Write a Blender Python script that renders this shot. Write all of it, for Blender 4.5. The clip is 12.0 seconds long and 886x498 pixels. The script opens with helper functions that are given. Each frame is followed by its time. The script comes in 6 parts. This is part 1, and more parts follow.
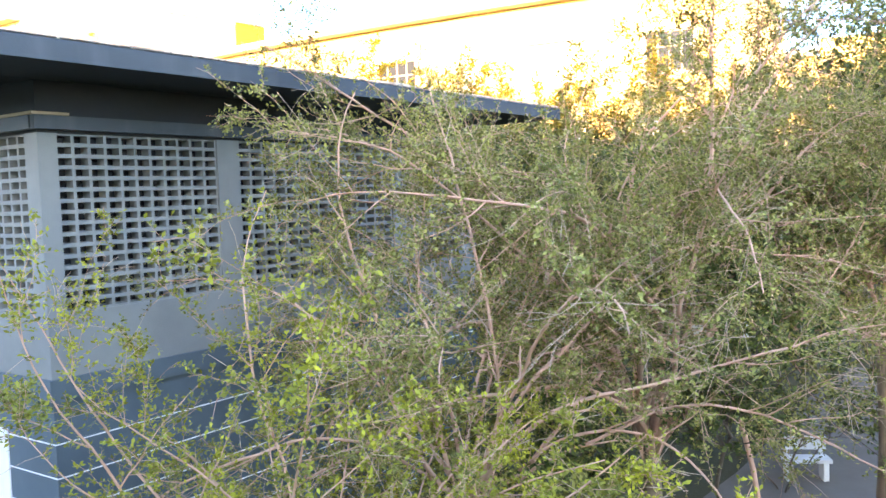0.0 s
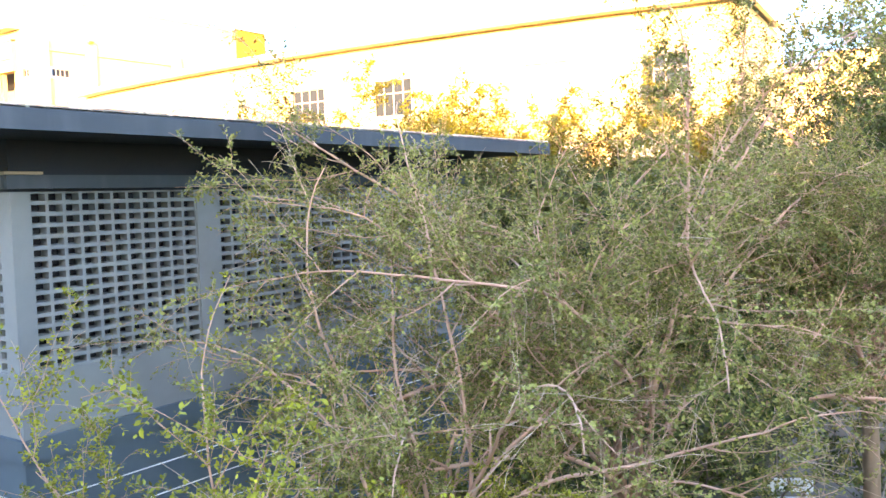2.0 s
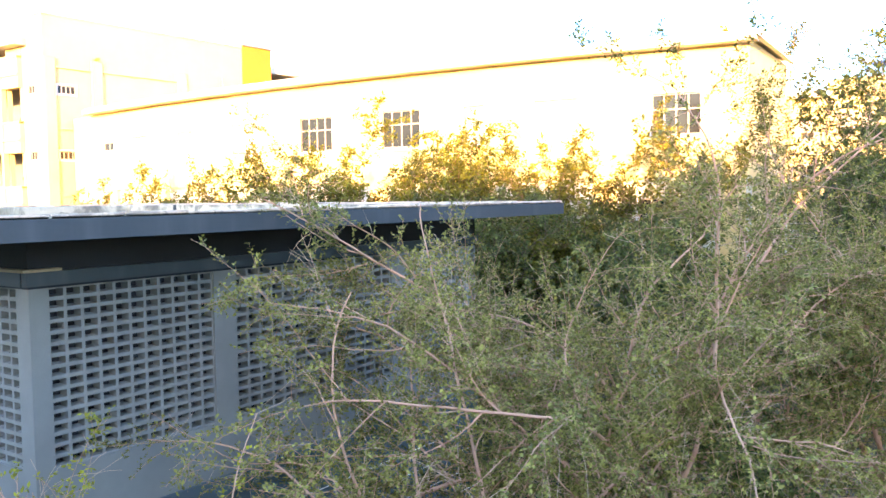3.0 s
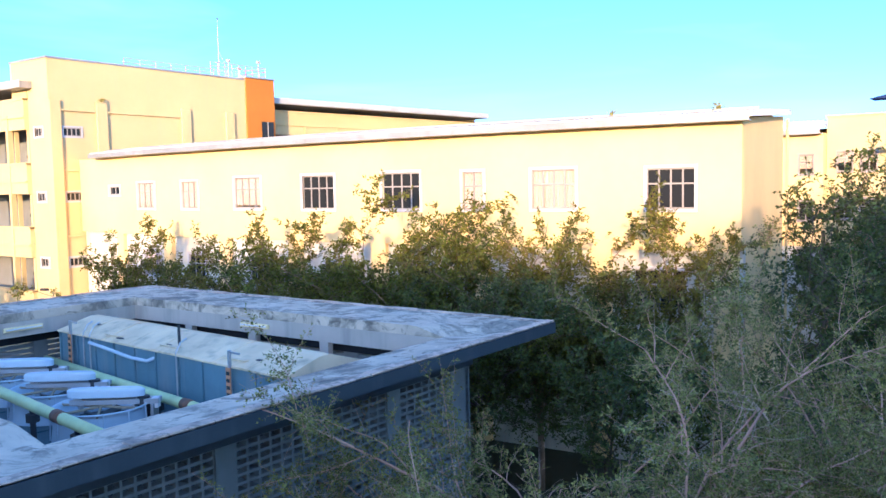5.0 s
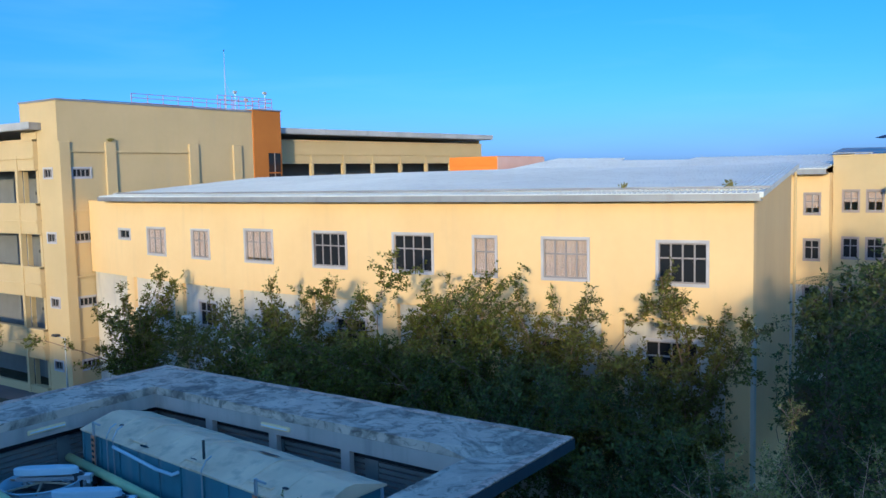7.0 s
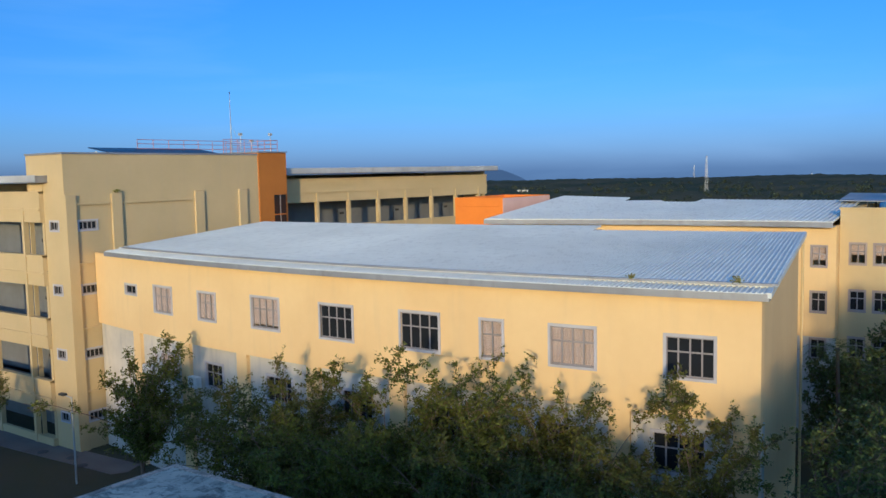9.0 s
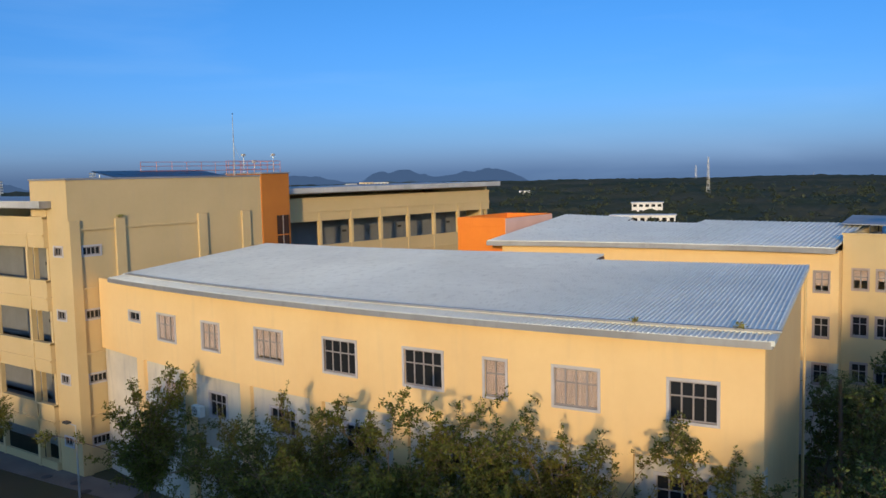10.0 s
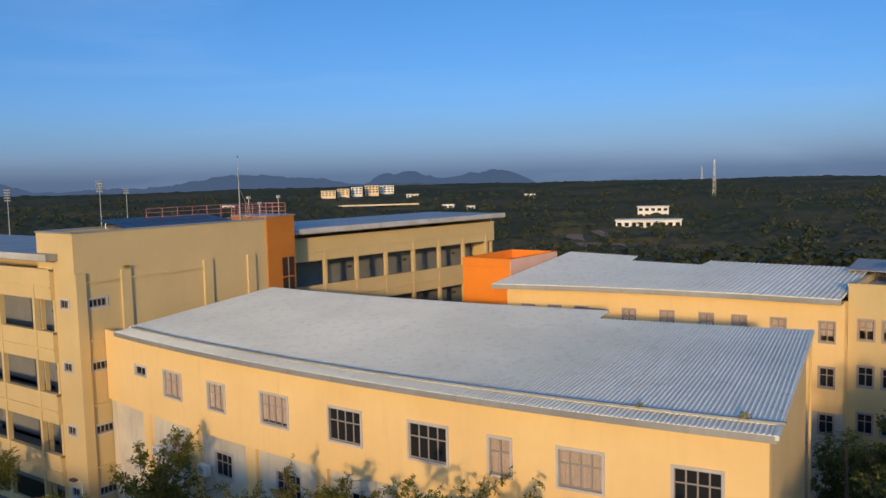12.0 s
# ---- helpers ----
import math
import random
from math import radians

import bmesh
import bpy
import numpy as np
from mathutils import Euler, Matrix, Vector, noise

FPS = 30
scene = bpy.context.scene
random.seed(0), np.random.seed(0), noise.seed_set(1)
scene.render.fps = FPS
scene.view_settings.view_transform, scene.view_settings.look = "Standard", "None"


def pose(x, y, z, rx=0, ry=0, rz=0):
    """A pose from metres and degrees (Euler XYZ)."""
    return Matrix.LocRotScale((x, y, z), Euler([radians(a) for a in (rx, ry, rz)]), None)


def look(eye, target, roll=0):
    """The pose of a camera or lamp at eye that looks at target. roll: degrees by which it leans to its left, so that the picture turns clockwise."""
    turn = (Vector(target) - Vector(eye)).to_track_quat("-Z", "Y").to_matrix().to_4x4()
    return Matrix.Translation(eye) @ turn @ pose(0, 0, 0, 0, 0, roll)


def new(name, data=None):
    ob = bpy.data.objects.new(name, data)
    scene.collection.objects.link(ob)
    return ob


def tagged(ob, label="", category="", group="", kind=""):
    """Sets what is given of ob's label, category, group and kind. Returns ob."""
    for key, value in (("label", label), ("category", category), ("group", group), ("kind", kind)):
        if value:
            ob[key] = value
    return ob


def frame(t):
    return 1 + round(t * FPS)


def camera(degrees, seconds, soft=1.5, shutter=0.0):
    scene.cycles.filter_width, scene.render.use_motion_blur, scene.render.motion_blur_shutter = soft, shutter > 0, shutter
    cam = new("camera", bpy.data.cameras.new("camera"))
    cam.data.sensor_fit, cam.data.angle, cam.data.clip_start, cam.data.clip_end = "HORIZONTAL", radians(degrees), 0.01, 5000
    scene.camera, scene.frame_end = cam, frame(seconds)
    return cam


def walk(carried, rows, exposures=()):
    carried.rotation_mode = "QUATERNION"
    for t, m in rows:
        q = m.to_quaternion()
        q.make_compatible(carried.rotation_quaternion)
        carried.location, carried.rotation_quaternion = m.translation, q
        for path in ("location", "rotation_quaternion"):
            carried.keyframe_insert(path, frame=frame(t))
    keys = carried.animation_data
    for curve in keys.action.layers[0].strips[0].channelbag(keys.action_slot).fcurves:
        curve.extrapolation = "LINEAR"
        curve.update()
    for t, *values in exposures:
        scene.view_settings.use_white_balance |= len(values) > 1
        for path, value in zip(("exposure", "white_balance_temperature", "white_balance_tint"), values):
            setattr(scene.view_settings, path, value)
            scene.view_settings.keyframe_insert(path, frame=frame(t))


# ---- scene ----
cam = camera(55.0, 12.0)
PATH = [
    (0, (0.494, 0.872, 4.769), (-0.651, 2.507, 4.643), -1.9),
    (0.5, (0.44, 0.838, 4.721), (-0.703, 2.474, 4.59), -1.8),
    (1, (0.37, 0.944, 4.745), (-0.768, 2.583, 4.611), -1.9),
    (1.5, (0.465, 1.072, 5.09), (-0.672, 2.712, 4.956), -1.6),
    (2, (0.722, 1.226, 5.596), (-0.43, 2.855, 5.466), -1.5),
    (2.5, (0.532, 1.345, 6.152), (-0.618, 2.977, 6.028), -0.8),
    (3, (0.384, 1.222, 6.898), (-0.767, 2.853, 6.772), -0.7),
    (5, (0.861, 1.078, 10.0), (-0.301, 2.699, 9.849), -1.1),
    (5.5, (0.809, 0.956, 10.693), (-0.352, 2.577, 10.539), -0.9),
    (6, (0.723, 0.907, 11.44), (-0.44, 2.527, 11.282), -1.0),
    (6.5, (0.585, 0.781, 12.2), (-0.576, 2.401, 12.042), -0.8),
    (7, (0.519, 0.8, 13.045), (-0.643, 2.42, 12.876), -1.2),
    (9, (0.295, 1.053, 16.608), (-0.874, 2.666, 16.431), -1.2),
    (9.5, (0.237, 1.063, 17.381), (-0.934, 2.676, 17.204), -1.2),
    (10, (0.215, 1.077, 18.268), (-0.957, 2.688, 18.09), -1.2),
    (10.5, (0.176, 1.142, 19.047), (-0.998, 2.751, 18.868), -1.2),
    (11, (0.147, 1.166, 19.864), (-1.03, 2.773, 19.685), -1.3),
    (11.5, (0.173, 1.266, 20.704), (-1.007, 2.871, 20.526), -1.4),
    (12, (0.209, 1.326, 21.499), (-0.974, 2.929, 21.323), -1.4),
]
EXPOSURES = [(0.0, 4.7, 10000, 23), (1.5, 4.65, 10000, 23), (2.5, 4.4, 9800, 23), (3.0, 4.1, 9000, 21), (5.0, 2.55, 5700, 16), (5.5, 2.0, 5100, 9), (6.5, 1.28, 4600, 1), (7.0, 1.14, 4650, 0), (9.0, 0.82, 5000, 0), (10.0, 0.74, 5500, 3), (12.0, 0.7, 6200, 6)]
walk(cam, [(t, look(eye, target, roll)) for t, eye, target, roll in PATH], EXPOSURES)

# ---- light ----
SUN_ELEVATION, SUN_AZIMUTH = radians(8.5), radians(154)  # azimuth from +y towards +x
world = bpy.data.worlds.new("world")
scene.world = world
world.use_nodes = True
wn = world.node_tree.nodes
sky = wn.new("ShaderNodeTexSky")
sky.sky_type, sky.sun_disc = "NISHITA", False
sky.sun_elevation, sky.sun_rotation = SUN_ELEVATION, SUN_AZIMUTH
sky.air_density, sky.dust_density, sky.ozone_density = 1.0, 1.1, 4.4
wn["Background"].inputs["Strength"].default_value = 0.15
wl = world.node_tree.links
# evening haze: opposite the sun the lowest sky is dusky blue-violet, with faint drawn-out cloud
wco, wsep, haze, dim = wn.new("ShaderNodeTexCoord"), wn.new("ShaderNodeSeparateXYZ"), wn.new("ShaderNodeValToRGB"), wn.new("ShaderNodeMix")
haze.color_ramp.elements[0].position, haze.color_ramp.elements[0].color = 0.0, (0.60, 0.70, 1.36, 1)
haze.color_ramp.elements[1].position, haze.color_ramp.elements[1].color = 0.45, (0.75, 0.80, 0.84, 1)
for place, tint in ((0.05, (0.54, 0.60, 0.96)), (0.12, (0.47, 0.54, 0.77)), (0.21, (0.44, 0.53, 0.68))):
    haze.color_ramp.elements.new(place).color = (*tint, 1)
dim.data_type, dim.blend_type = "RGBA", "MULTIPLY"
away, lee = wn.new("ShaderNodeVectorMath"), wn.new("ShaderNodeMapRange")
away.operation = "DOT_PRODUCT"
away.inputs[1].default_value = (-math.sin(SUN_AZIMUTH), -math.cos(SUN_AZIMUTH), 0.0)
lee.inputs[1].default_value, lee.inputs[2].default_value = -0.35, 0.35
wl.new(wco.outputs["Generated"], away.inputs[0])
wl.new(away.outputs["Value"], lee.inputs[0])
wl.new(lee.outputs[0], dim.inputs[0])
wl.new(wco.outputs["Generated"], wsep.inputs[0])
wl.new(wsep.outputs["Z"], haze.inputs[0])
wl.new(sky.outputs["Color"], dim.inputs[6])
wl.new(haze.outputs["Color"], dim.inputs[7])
cmap, cirrus, crange, veil = wn.new("ShaderNodeMapping"), wn.new("ShaderNodeTexNoise"), wn.new("ShaderNodeMapRange"), wn.new("ShaderNodeMix")
cmap.inputs["Scale"].default_value, cmap.inputs["Rotation"].default_value = (2.2, 2.2, 16.0), (0.0, radians(5), 0.0)
cirrus.inputs["Scale"].default_value, cirrus.inputs["Detail"].default_value, cirrus.inputs["Distortion"].default_value = 1.3, 6, 0.5
crange.inputs[1].default_value, crange.inputs[2].default_value, crange.inputs[4].default_value = 0.50, 0.80, 0.14
veil.data_type = "RGBA"
veil.inputs[7].default_value = (1.9, 2.5, 3.4, 1)
wl.new(wco.outputs["Generated"], cmap.inputs["Vector"])
wl.new(cmap.outputs[0], cirrus.inputs["Vector"])
wl.new(cirrus.outputs["Fac"], crange.inputs[0])
wl.new(crange.outputs[0], veil.inputs[0])
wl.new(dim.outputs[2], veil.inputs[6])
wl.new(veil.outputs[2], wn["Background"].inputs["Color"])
sun = new("sun", bpy.data.lights.new("sun", "SUN"))
sun.data.energy, sun.data.angle, sun.data.color = 2.0, radians(2.2), (1.0, 0.64, 0.28)
toward_sun = Vector((math.sin(SUN_AZIMUTH) * math.cos(SUN_ELEVATION), math.cos(SUN_AZIMUTH) * math.cos(SUN_ELEVATION), math.sin(SUN_ELEVATION)))
sun.matrix_world = look(toward_sun * 100, (0, 0, 0))


# ---- materials ----
def material(name, colour, colour2=None, rough=0.8, metal=0.0, grain=8.0, patch=0.6, bump=0.15, bump_scale=40.0, stain=None, stain_amount=0.0, spread=0.0, spec=0.5):
    """Two-scale noise between colours, an optional streaky stain, fine relief."""
    m = bpy.data.materials.new(name)
    m.use_nodes = True
    n, l = m.node_tree.nodes, m.node_tree.links
    b = n["Principled BSDF"]
    b.inputs["Roughness"].default_value, b.inputs["Metallic"].default_value = rough, metal
    b.inputs["Specular IOR Level"].default_value = spec
    co = n.new("ShaderNodeTexCoord")
    big, fine = n.new("ShaderNodeTexNoise"), n.new("ShaderNodeTexNoise")
    big.inputs["Scale"].default_value, big.inputs["Detail"].default_value = patch, 6
    fine.inputs["Scale"].default_value, fine.inputs["Detail"].default_value = grain, 5
    mix = n.new("ShaderNodeMix")
    mix.data_type = "RGBA"
    mix.inputs[6].default_value, mix.inputs[7].default_value = (*colour, 1), (*(colour2 or [c * 0.8 for c in colour]), 1)
    add = n.new("ShaderNodeMath")
    add.operation, add.use_clamp = "MULTIPLY_ADD", True
    ramp = n.new("ShaderNodeMapRange")
    ramp.inputs[1].default_value, ramp.inputs[2].default_value = 0.35, 0.65
    l.new(co.outputs["Object"], big.inputs["Vector"])
    l.new(co.outputs["Object"], fine.inputs["Vector"])
    l.new(big.outputs["Fac"], ramp.inputs[0])
    l.new(fine.outputs["Fac"], add.inputs[0])
    add.inputs[1].default_value = 0.5
    half = n.new("ShaderNodeMath")
    half.operation = "MULTIPLY_ADD"
    half.inputs[1].default_value, half.inputs[2].default_value = 0.8, -0.2
    l.new(ramp.outputs[0], half.inputs[0])
    l.new(half.outputs[0], add.inputs[2])
    l.new(add.outputs[0], mix.inputs[0])
    last = mix.outputs[2]
    if stain:
        streak, mp = n.new("ShaderNodeTexNoise"), n.new("ShaderNodeMapping")
        mp.inputs["Scale"].default_value = (2.2, 2.2, 0.25)
        streak.inputs["Scale"].default_value, streak.inputs["Detail"].default_value = 1.0, 7
        sr = n.new("ShaderNodeMapRange")
        sr.inputs[1].default_value, sr.inputs[2].default_value, sr.inputs[4].default_value = 0.52, 0.75, stain_amount
        sm = n.new("ShaderNodeMix")
        sm.data_type = "RGBA"
        sm.inputs[7].default_value = (*stain, 1)
        l.new(co.outputs["Object"], mp.inputs["Vector"])
        l.new(mp.outputs[0], streak.inputs["Vector"])
        l.new(streak.outputs["Fac"], sr.inputs[0])
        l.new(sr.outputs[0], sm.inputs[0])
        l.new(last, sm.inputs[6])
        last = sm.outputs[2]
    if spread:
        info, hsv, vr = n.new("ShaderNodeNewGeometry"), n.new("ShaderNodeHueSaturation"), n.new("ShaderNodeMapRange")
        vr.inputs[3].default_value, vr.inputs[4].default_value = 1 - spread, 1 + spread
        l.new(info.outputs["Random Per Island"], vr.inputs[0])
        l.new(vr.outputs[0], hsv.inputs["Value"])
        l.new(last, hsv.inputs["Color"])
        last = hsv.outputs["Color"]
    l.new(last, b.inputs["Base Color"])
    if bump:
        bt, bn = n.new("ShaderNodeTexNoise"), n.new("ShaderNodeBump")
        bt.inputs["Scale"].default_value, bt.inputs["Detail"].default_value = bump_scale, 4
        bn.inputs["Strength"].default_value, bn.inputs["Distance"].default_value = bump, 0.02
        l.new(co.outputs["Object"], bt.inputs["Vector"])
        l.new(bt.outputs["Fac"], bn.inputs["Height"])
        l.new(bn.outputs["Normal"], b.inputs["Normal"])
    return m


def leaf_material(name, colour, colour2, spread=0.35):
    m = bpy.data.materials.new(name)
    m.use_nodes = True
    n, l = m.node_tree.nodes, m.node_tree.links
    b = n["Principled BSDF"]
    b.inputs["Roughness"].default_value = 0.55
    b.inputs["Specular IOR Level"].default_value = 0.25
    geo, ramp, vr, hsv = n.new("ShaderNodeNewGeometry"), n.new("ShaderNodeMix"), n.new("ShaderNodeMapRange"), n.new("ShaderNodeHueSaturation")
    ramp.data_type = "RGBA"
    ramp.inputs[6].default_value, ramp.inputs[7].default_value = (*colour, 1), (*colour2, 1)
    co, big = n.new("ShaderNodeTexCoord"), n.new("ShaderNodeTexNoise")
    big.inputs["Scale"].default_value = 0.7
    l.new(co.outputs["Object"], big.inputs["Vector"])
    mr = n.new("ShaderNodeMapRange")
    mr.inputs[1].default_value, mr.inputs[2].default_value = 0.35, 0.65
    l.new(big.outputs["Fac"], mr.inputs[0])
    l.new(mr.outputs[0], ramp.inputs[0])
    vr.inputs[3].default_value, vr.inputs[4].default_value = 1 - spread, 1 + spread
    l.new(geo.outputs["Random Per Island"], vr.inputs[0])
    l.new(vr.outputs[0], hsv.inputs["Value"])
    l.new(ramp.outputs[2], hsv.inputs["Color"])
    l.new(hsv.outputs["Color"], b.inputs["Base Color"])
    trans, mixs, out = n.new("ShaderNodeBsdfTranslucent"), n.new("ShaderNodeMixShader"), n["Material Output"]
    l.new(hsv.outputs["Color"], trans.inputs["Color"])
    mixs.inputs[0].default_value = 0.3
    l.new(b.outputs[0], mixs.inputs[1])
    l.new(trans.outputs[0], mixs.inputs[2])
    l.new(mixs.outputs[0], out.inputs["Surface"])
    return m


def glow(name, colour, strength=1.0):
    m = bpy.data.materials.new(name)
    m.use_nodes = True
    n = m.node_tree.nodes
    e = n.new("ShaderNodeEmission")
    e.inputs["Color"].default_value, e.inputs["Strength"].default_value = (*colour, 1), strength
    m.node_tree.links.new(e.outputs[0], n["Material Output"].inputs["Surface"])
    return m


# blue air haze over the far ridge, given as emission colour
HAZE_GLOW = (0.045, 0.066, 0.112)
YELLOW = material("yellow_wall_paint", (0.80, 0.57, 0.265), (0.74, 0.51, 0.23), 0.85, grain=3, patch=0.25, bump=0.08, bump_scale=25, stain=(0.45, 0.36, 0.24), stain_amount=0.12)
CREAM = material("cream_wall_paint", (0.58, 0.44, 0.225), (0.525, 0.40, 0.20), 0.85, grain=3, patch=0.3, bump=0.08, stain=(0.4, 0.34, 0.25), stain_amount=0.12)
WHITE_WALL = material("white_wall_paint", (0.62, 0.57, 0.475), (0.48, 0.44, 0.37), 0.85, grain=2.5, patch=0.5, bump=0.08, stain=(0.3, 0.3, 0.3), stain_amount=0.5)
ORANGE = material("orange_wall_paint", (0.80, 0.235, 0.015), (0.72, 0.20, 0.013), 0.8, grain=3, patch=0.4, bump=0.08)
# tint that paints the orange block's side as turned from the sun
PINK_SHADE = material("pink_shade_tint", (0.75, 0.48, 0.38), (0.68, 0.42, 0.33), 0.85, grain=3, patch=0.4)
TRIM = material("grey_window_trim", (0.50, 0.48, 0.50), (0.42, 0.40, 0.42), 0.7, grain=6, patch=1.0, bump=0.05)
BROWN_TRIM = material("taupe_window_trim", (0.36, 0.30, 0.28), (0.30, 0.25, 0.23), 0.75, grain=6, patch=1.0, bump=0.05)
BAR = material("pale_aluminium", (0.32, 0.29, 0.28), (0.26, 0.235, 0.23), 0.45, grain=10, bump=0)
ROOF = material("ribbed_metal_roof", (0.76, 0.77, 0.715), (0.64, 0.65, 0.605), 0.5, metal=0.0, grain=1.2, patch=0.18, bump=0.05, stain=(0.36, 0.36, 0.34), stain_amount=0.35, spec=0.35)
GUTTER = material("grey_gutter_metal", (0.36, 0.36, 0.365), (0.27, 0.265, 0.265), 0.5, metal=0.3, grain=2.0, patch=0.3, stain=(0.2, 0.18, 0.16), stain_amount=0.4)
SLATE = material("slate_blue_wall_paint", (0.078, 0.118, 0.140), (0.058, 0.092, 0.112), 0.7, grain=4, patch=0.5, bump=0.1)
FASCIA = material("slate_blue_fascia_paint", (0.042, 0.056, 0.068), (0.030, 0.042, 0.052), 0.6, grain=4, patch=0.5, bump=0.1, stain=(0.09, 0.10, 0.11), stain_amount=0.4)
# near-black that paints in the shade under the roof ring and behind vents
DEEP_SHADE = material("deep_shade_tone", (0.016, 0.019, 0.026), (0.011, 0.013, 0.018), 0.8, grain=4, patch=0.5)
GRILLE = material("grey_vent_block", (0.205, 0.22, 0.215), (0.16, 0.172, 0.17), 0.85, grain=6, patch=0.7, bump=0.2)
CONCRETE = material("weathered_concrete", (0.44, 0.43, 0.41), (0.16, 0.16, 0.165), 0.9, grain=2.2, patch=0.45, bump=0.5, bump_scale=18)
BEAM = material("grey_beam_paint", (0.52, 0.46, 0.395), (0.40, 0.355, 0.30), 0.85, grain=3, patch=0.6, bump=0.1, stain=(0.15, 0.15, 0.15), stain_amount=0.4)


def stained_top(name, pale, mid, dark, scale):
    """Flat concrete with pooled dark water stains, pale rims and fine pitting."""
    m = material(name, pale, mid, 0.9, grain=7, patch=0.9, bump=0.4, bump_scale=16)
    n, l = m.node_tree.nodes, m.node_tree.links
    b = n["Principled BSDF"]
    base = b.inputs["Base Color"].links[0].from_socket
    co = n.new("ShaderNodeTexCoord")
    for sc, lo, hi, col, amount in ((scale, 0.47, 0.60, dark, 0.72), (scale * 3.1, 0.52, 0.64, dark, 0.75), (scale * 2.2, 0.60, 0.70, tuple(min(0.8, c * 1.2) for c in pale), 0.5)):
        t, r, mx = n.new("ShaderNodeTexNoise"), n.new("ShaderNodeMapRange"), n.new("ShaderNodeMix")
        t.inputs["Scale"].default_value, t.inputs["Detail"].default_value, t.inputs["Distortion"].default_value = sc, 9, 1.1
        t.inputs["Roughness"].default_value = 0.62
        r.inputs[1].default_value, r.inputs[2].default_value, r.inputs[4].default_value = lo, hi, amount
        mx.data_type = "RGBA"
        mx.inputs[7].default_value = (*col, 1)
        l.new(co.outputs["Object"], t.inputs["Vector"])
        l.new(t.outputs["Fac"], r.inputs[0])
        l.new(r.outputs[0], mx.inputs[0])
        l.new(base, mx.inputs[6])
        base = mx.outputs[2]
    l.new(base, b.inputs["Base Color"])
    return m


RING_TOP = stained_top("water_stained_concrete", (0.68, 0.575, 0.44), (0.47, 0.395, 0.305), (0.11, 0.10, 0.085), 0.75)
KERB = stained_top("pale_concrete_kerb", (0.70, 0.52, 0.40), (0.52, 0.38, 0.29), (0.20, 0.16, 0.13), 1.3)
DARK_GRILL = material("dark_fan_metal", (0.075, 0.065, 0.055), (0.05, 0.045, 0.04), 0.75, grain=9)
BRASS = material("ochre_painted_steel", (0.33, 0.27, 0.18), (0.26, 0.2, 0.13), 0.7, grain=9)
STRIP = material("white_joint_strip", (0.75, 0.76, 0.78), rough=0.6, bump=0)
BLUE_METAL = material("blue_painted_metal", (0.13, 0.245, 0.30), (0.085, 0.165, 0.205), 0.5, grain=4, patch=0.8, bump=0.1, stain=(0.26, 0.28, 0.28), stain_amount=0.6)
BASIN = material("dark_teal_metal", (0.035, 0.080, 0.092), (0.022, 0.052, 0.062), 0.5, grain=4, patch=0.8, bump=0.1, stain=(0.12, 0.12, 0.11), stain_amount=0.4)
PALE_BLUE = material("pale_blue_fibreglass", (0.54, 0.64, 0.70), (0.42, 0.51, 0.58), 0.55, grain=5, patch=0.9, bump=0.1)
TANK_TOP = material("dusty_tank_roof", (0.86, 0.66, 0.42), (0.66, 0.50, 0.32), 0.85, grain=3, patch=0.8, bump=0.3, stain=(0.24, 0.19, 0.14), stain_amount=0.55)
PIPE = material("pale_green_pipe", (0.58, 0.66, 0.33), (0.45, 0.52, 0.27), 0.55, grain=6, patch=1.5)
RUST = material("rusty_steel", (0.24, 0.12, 0.07), (0.14, 0.07, 0.045), 0.85, grain=12, patch=3)
DARK_STEEL = material("dark_steel", (0.06, 0.065, 0.07), (0.035, 0.035, 0.04), 0.6, metal=0.4, grain=10)
GALV = material("galvanised_steel", (0.5, 0.51, 0.52), (0.4, 0.41, 0.42), 0.45, metal=0.6, grain=12)
PINK_RAIL = material("reddish_painted_rail", (0.45, 0.20, 0.20), rough=0.6, bump=0)
# corridor walls, floors and doors darkened in colour for the shade in the bays
SHADE = material("corridor_shade_tone", (0.19, 0.195, 0.20), (0.15, 0.155, 0.16), 0.85, grain=2, patch=0.5)
DOOR = material("white_door_paint", (0.42, 0.42, 0.41), (0.36, 0.36, 0.35), 0.6)
CORRIDOR_DOOR = material("shaded_door_tone", (0.20, 0.20, 0.195), (0.16, 0.16, 0.155), 0.6)
SIGN_DARK = material("dark_sign_ink", (0.03, 0.03, 0.03), rough=0.6, bump=0)
CURTAIN = material("pale_curtain_cloth", (0.80, 0.62, 0.52), (0.68, 0.52, 0.44), 0.95, grain=5, patch=2)
PAVING = material("grey_paving", (0.165, 0.142, 0.125), (0.115, 0.10, 0.088), 0.9, grain=5, patch=0.4, bump=0.3)
EARTH = material("grass_and_leaf_litter", (0.046, 0.046, 0.017), (0.060, 0.050, 0.025), 0.95, grain=9, patch=0.25, bump=0.6)
CANOPY = material("forest_canopy", (0.046, 0.060, 0.036), (0.105, 0.092, 0.058), 0.95, grain=0.12, patch=0.008, bump=0.6, bump_scale=0.5, spec=0.03)
SOIL = material("bare_red_soil", (0.30, 0.17, 0.10), (0.22, 0.14, 0.09), 0.95, grain=0.3, patch=0.03, bump=0)
BARK = material("pinkish_brown_bark", (0.60, 0.33, 0.24), (0.44, 0.23, 0.16), 0.9, grain=14, patch=2.5, bump=0.4)
PALE_BARK = material("pale_grey_bark", (0.60, 0.42, 0.32), (0.44, 0.30, 0.22), 0.9, grain=14, patch=2.0, bump=0.4)
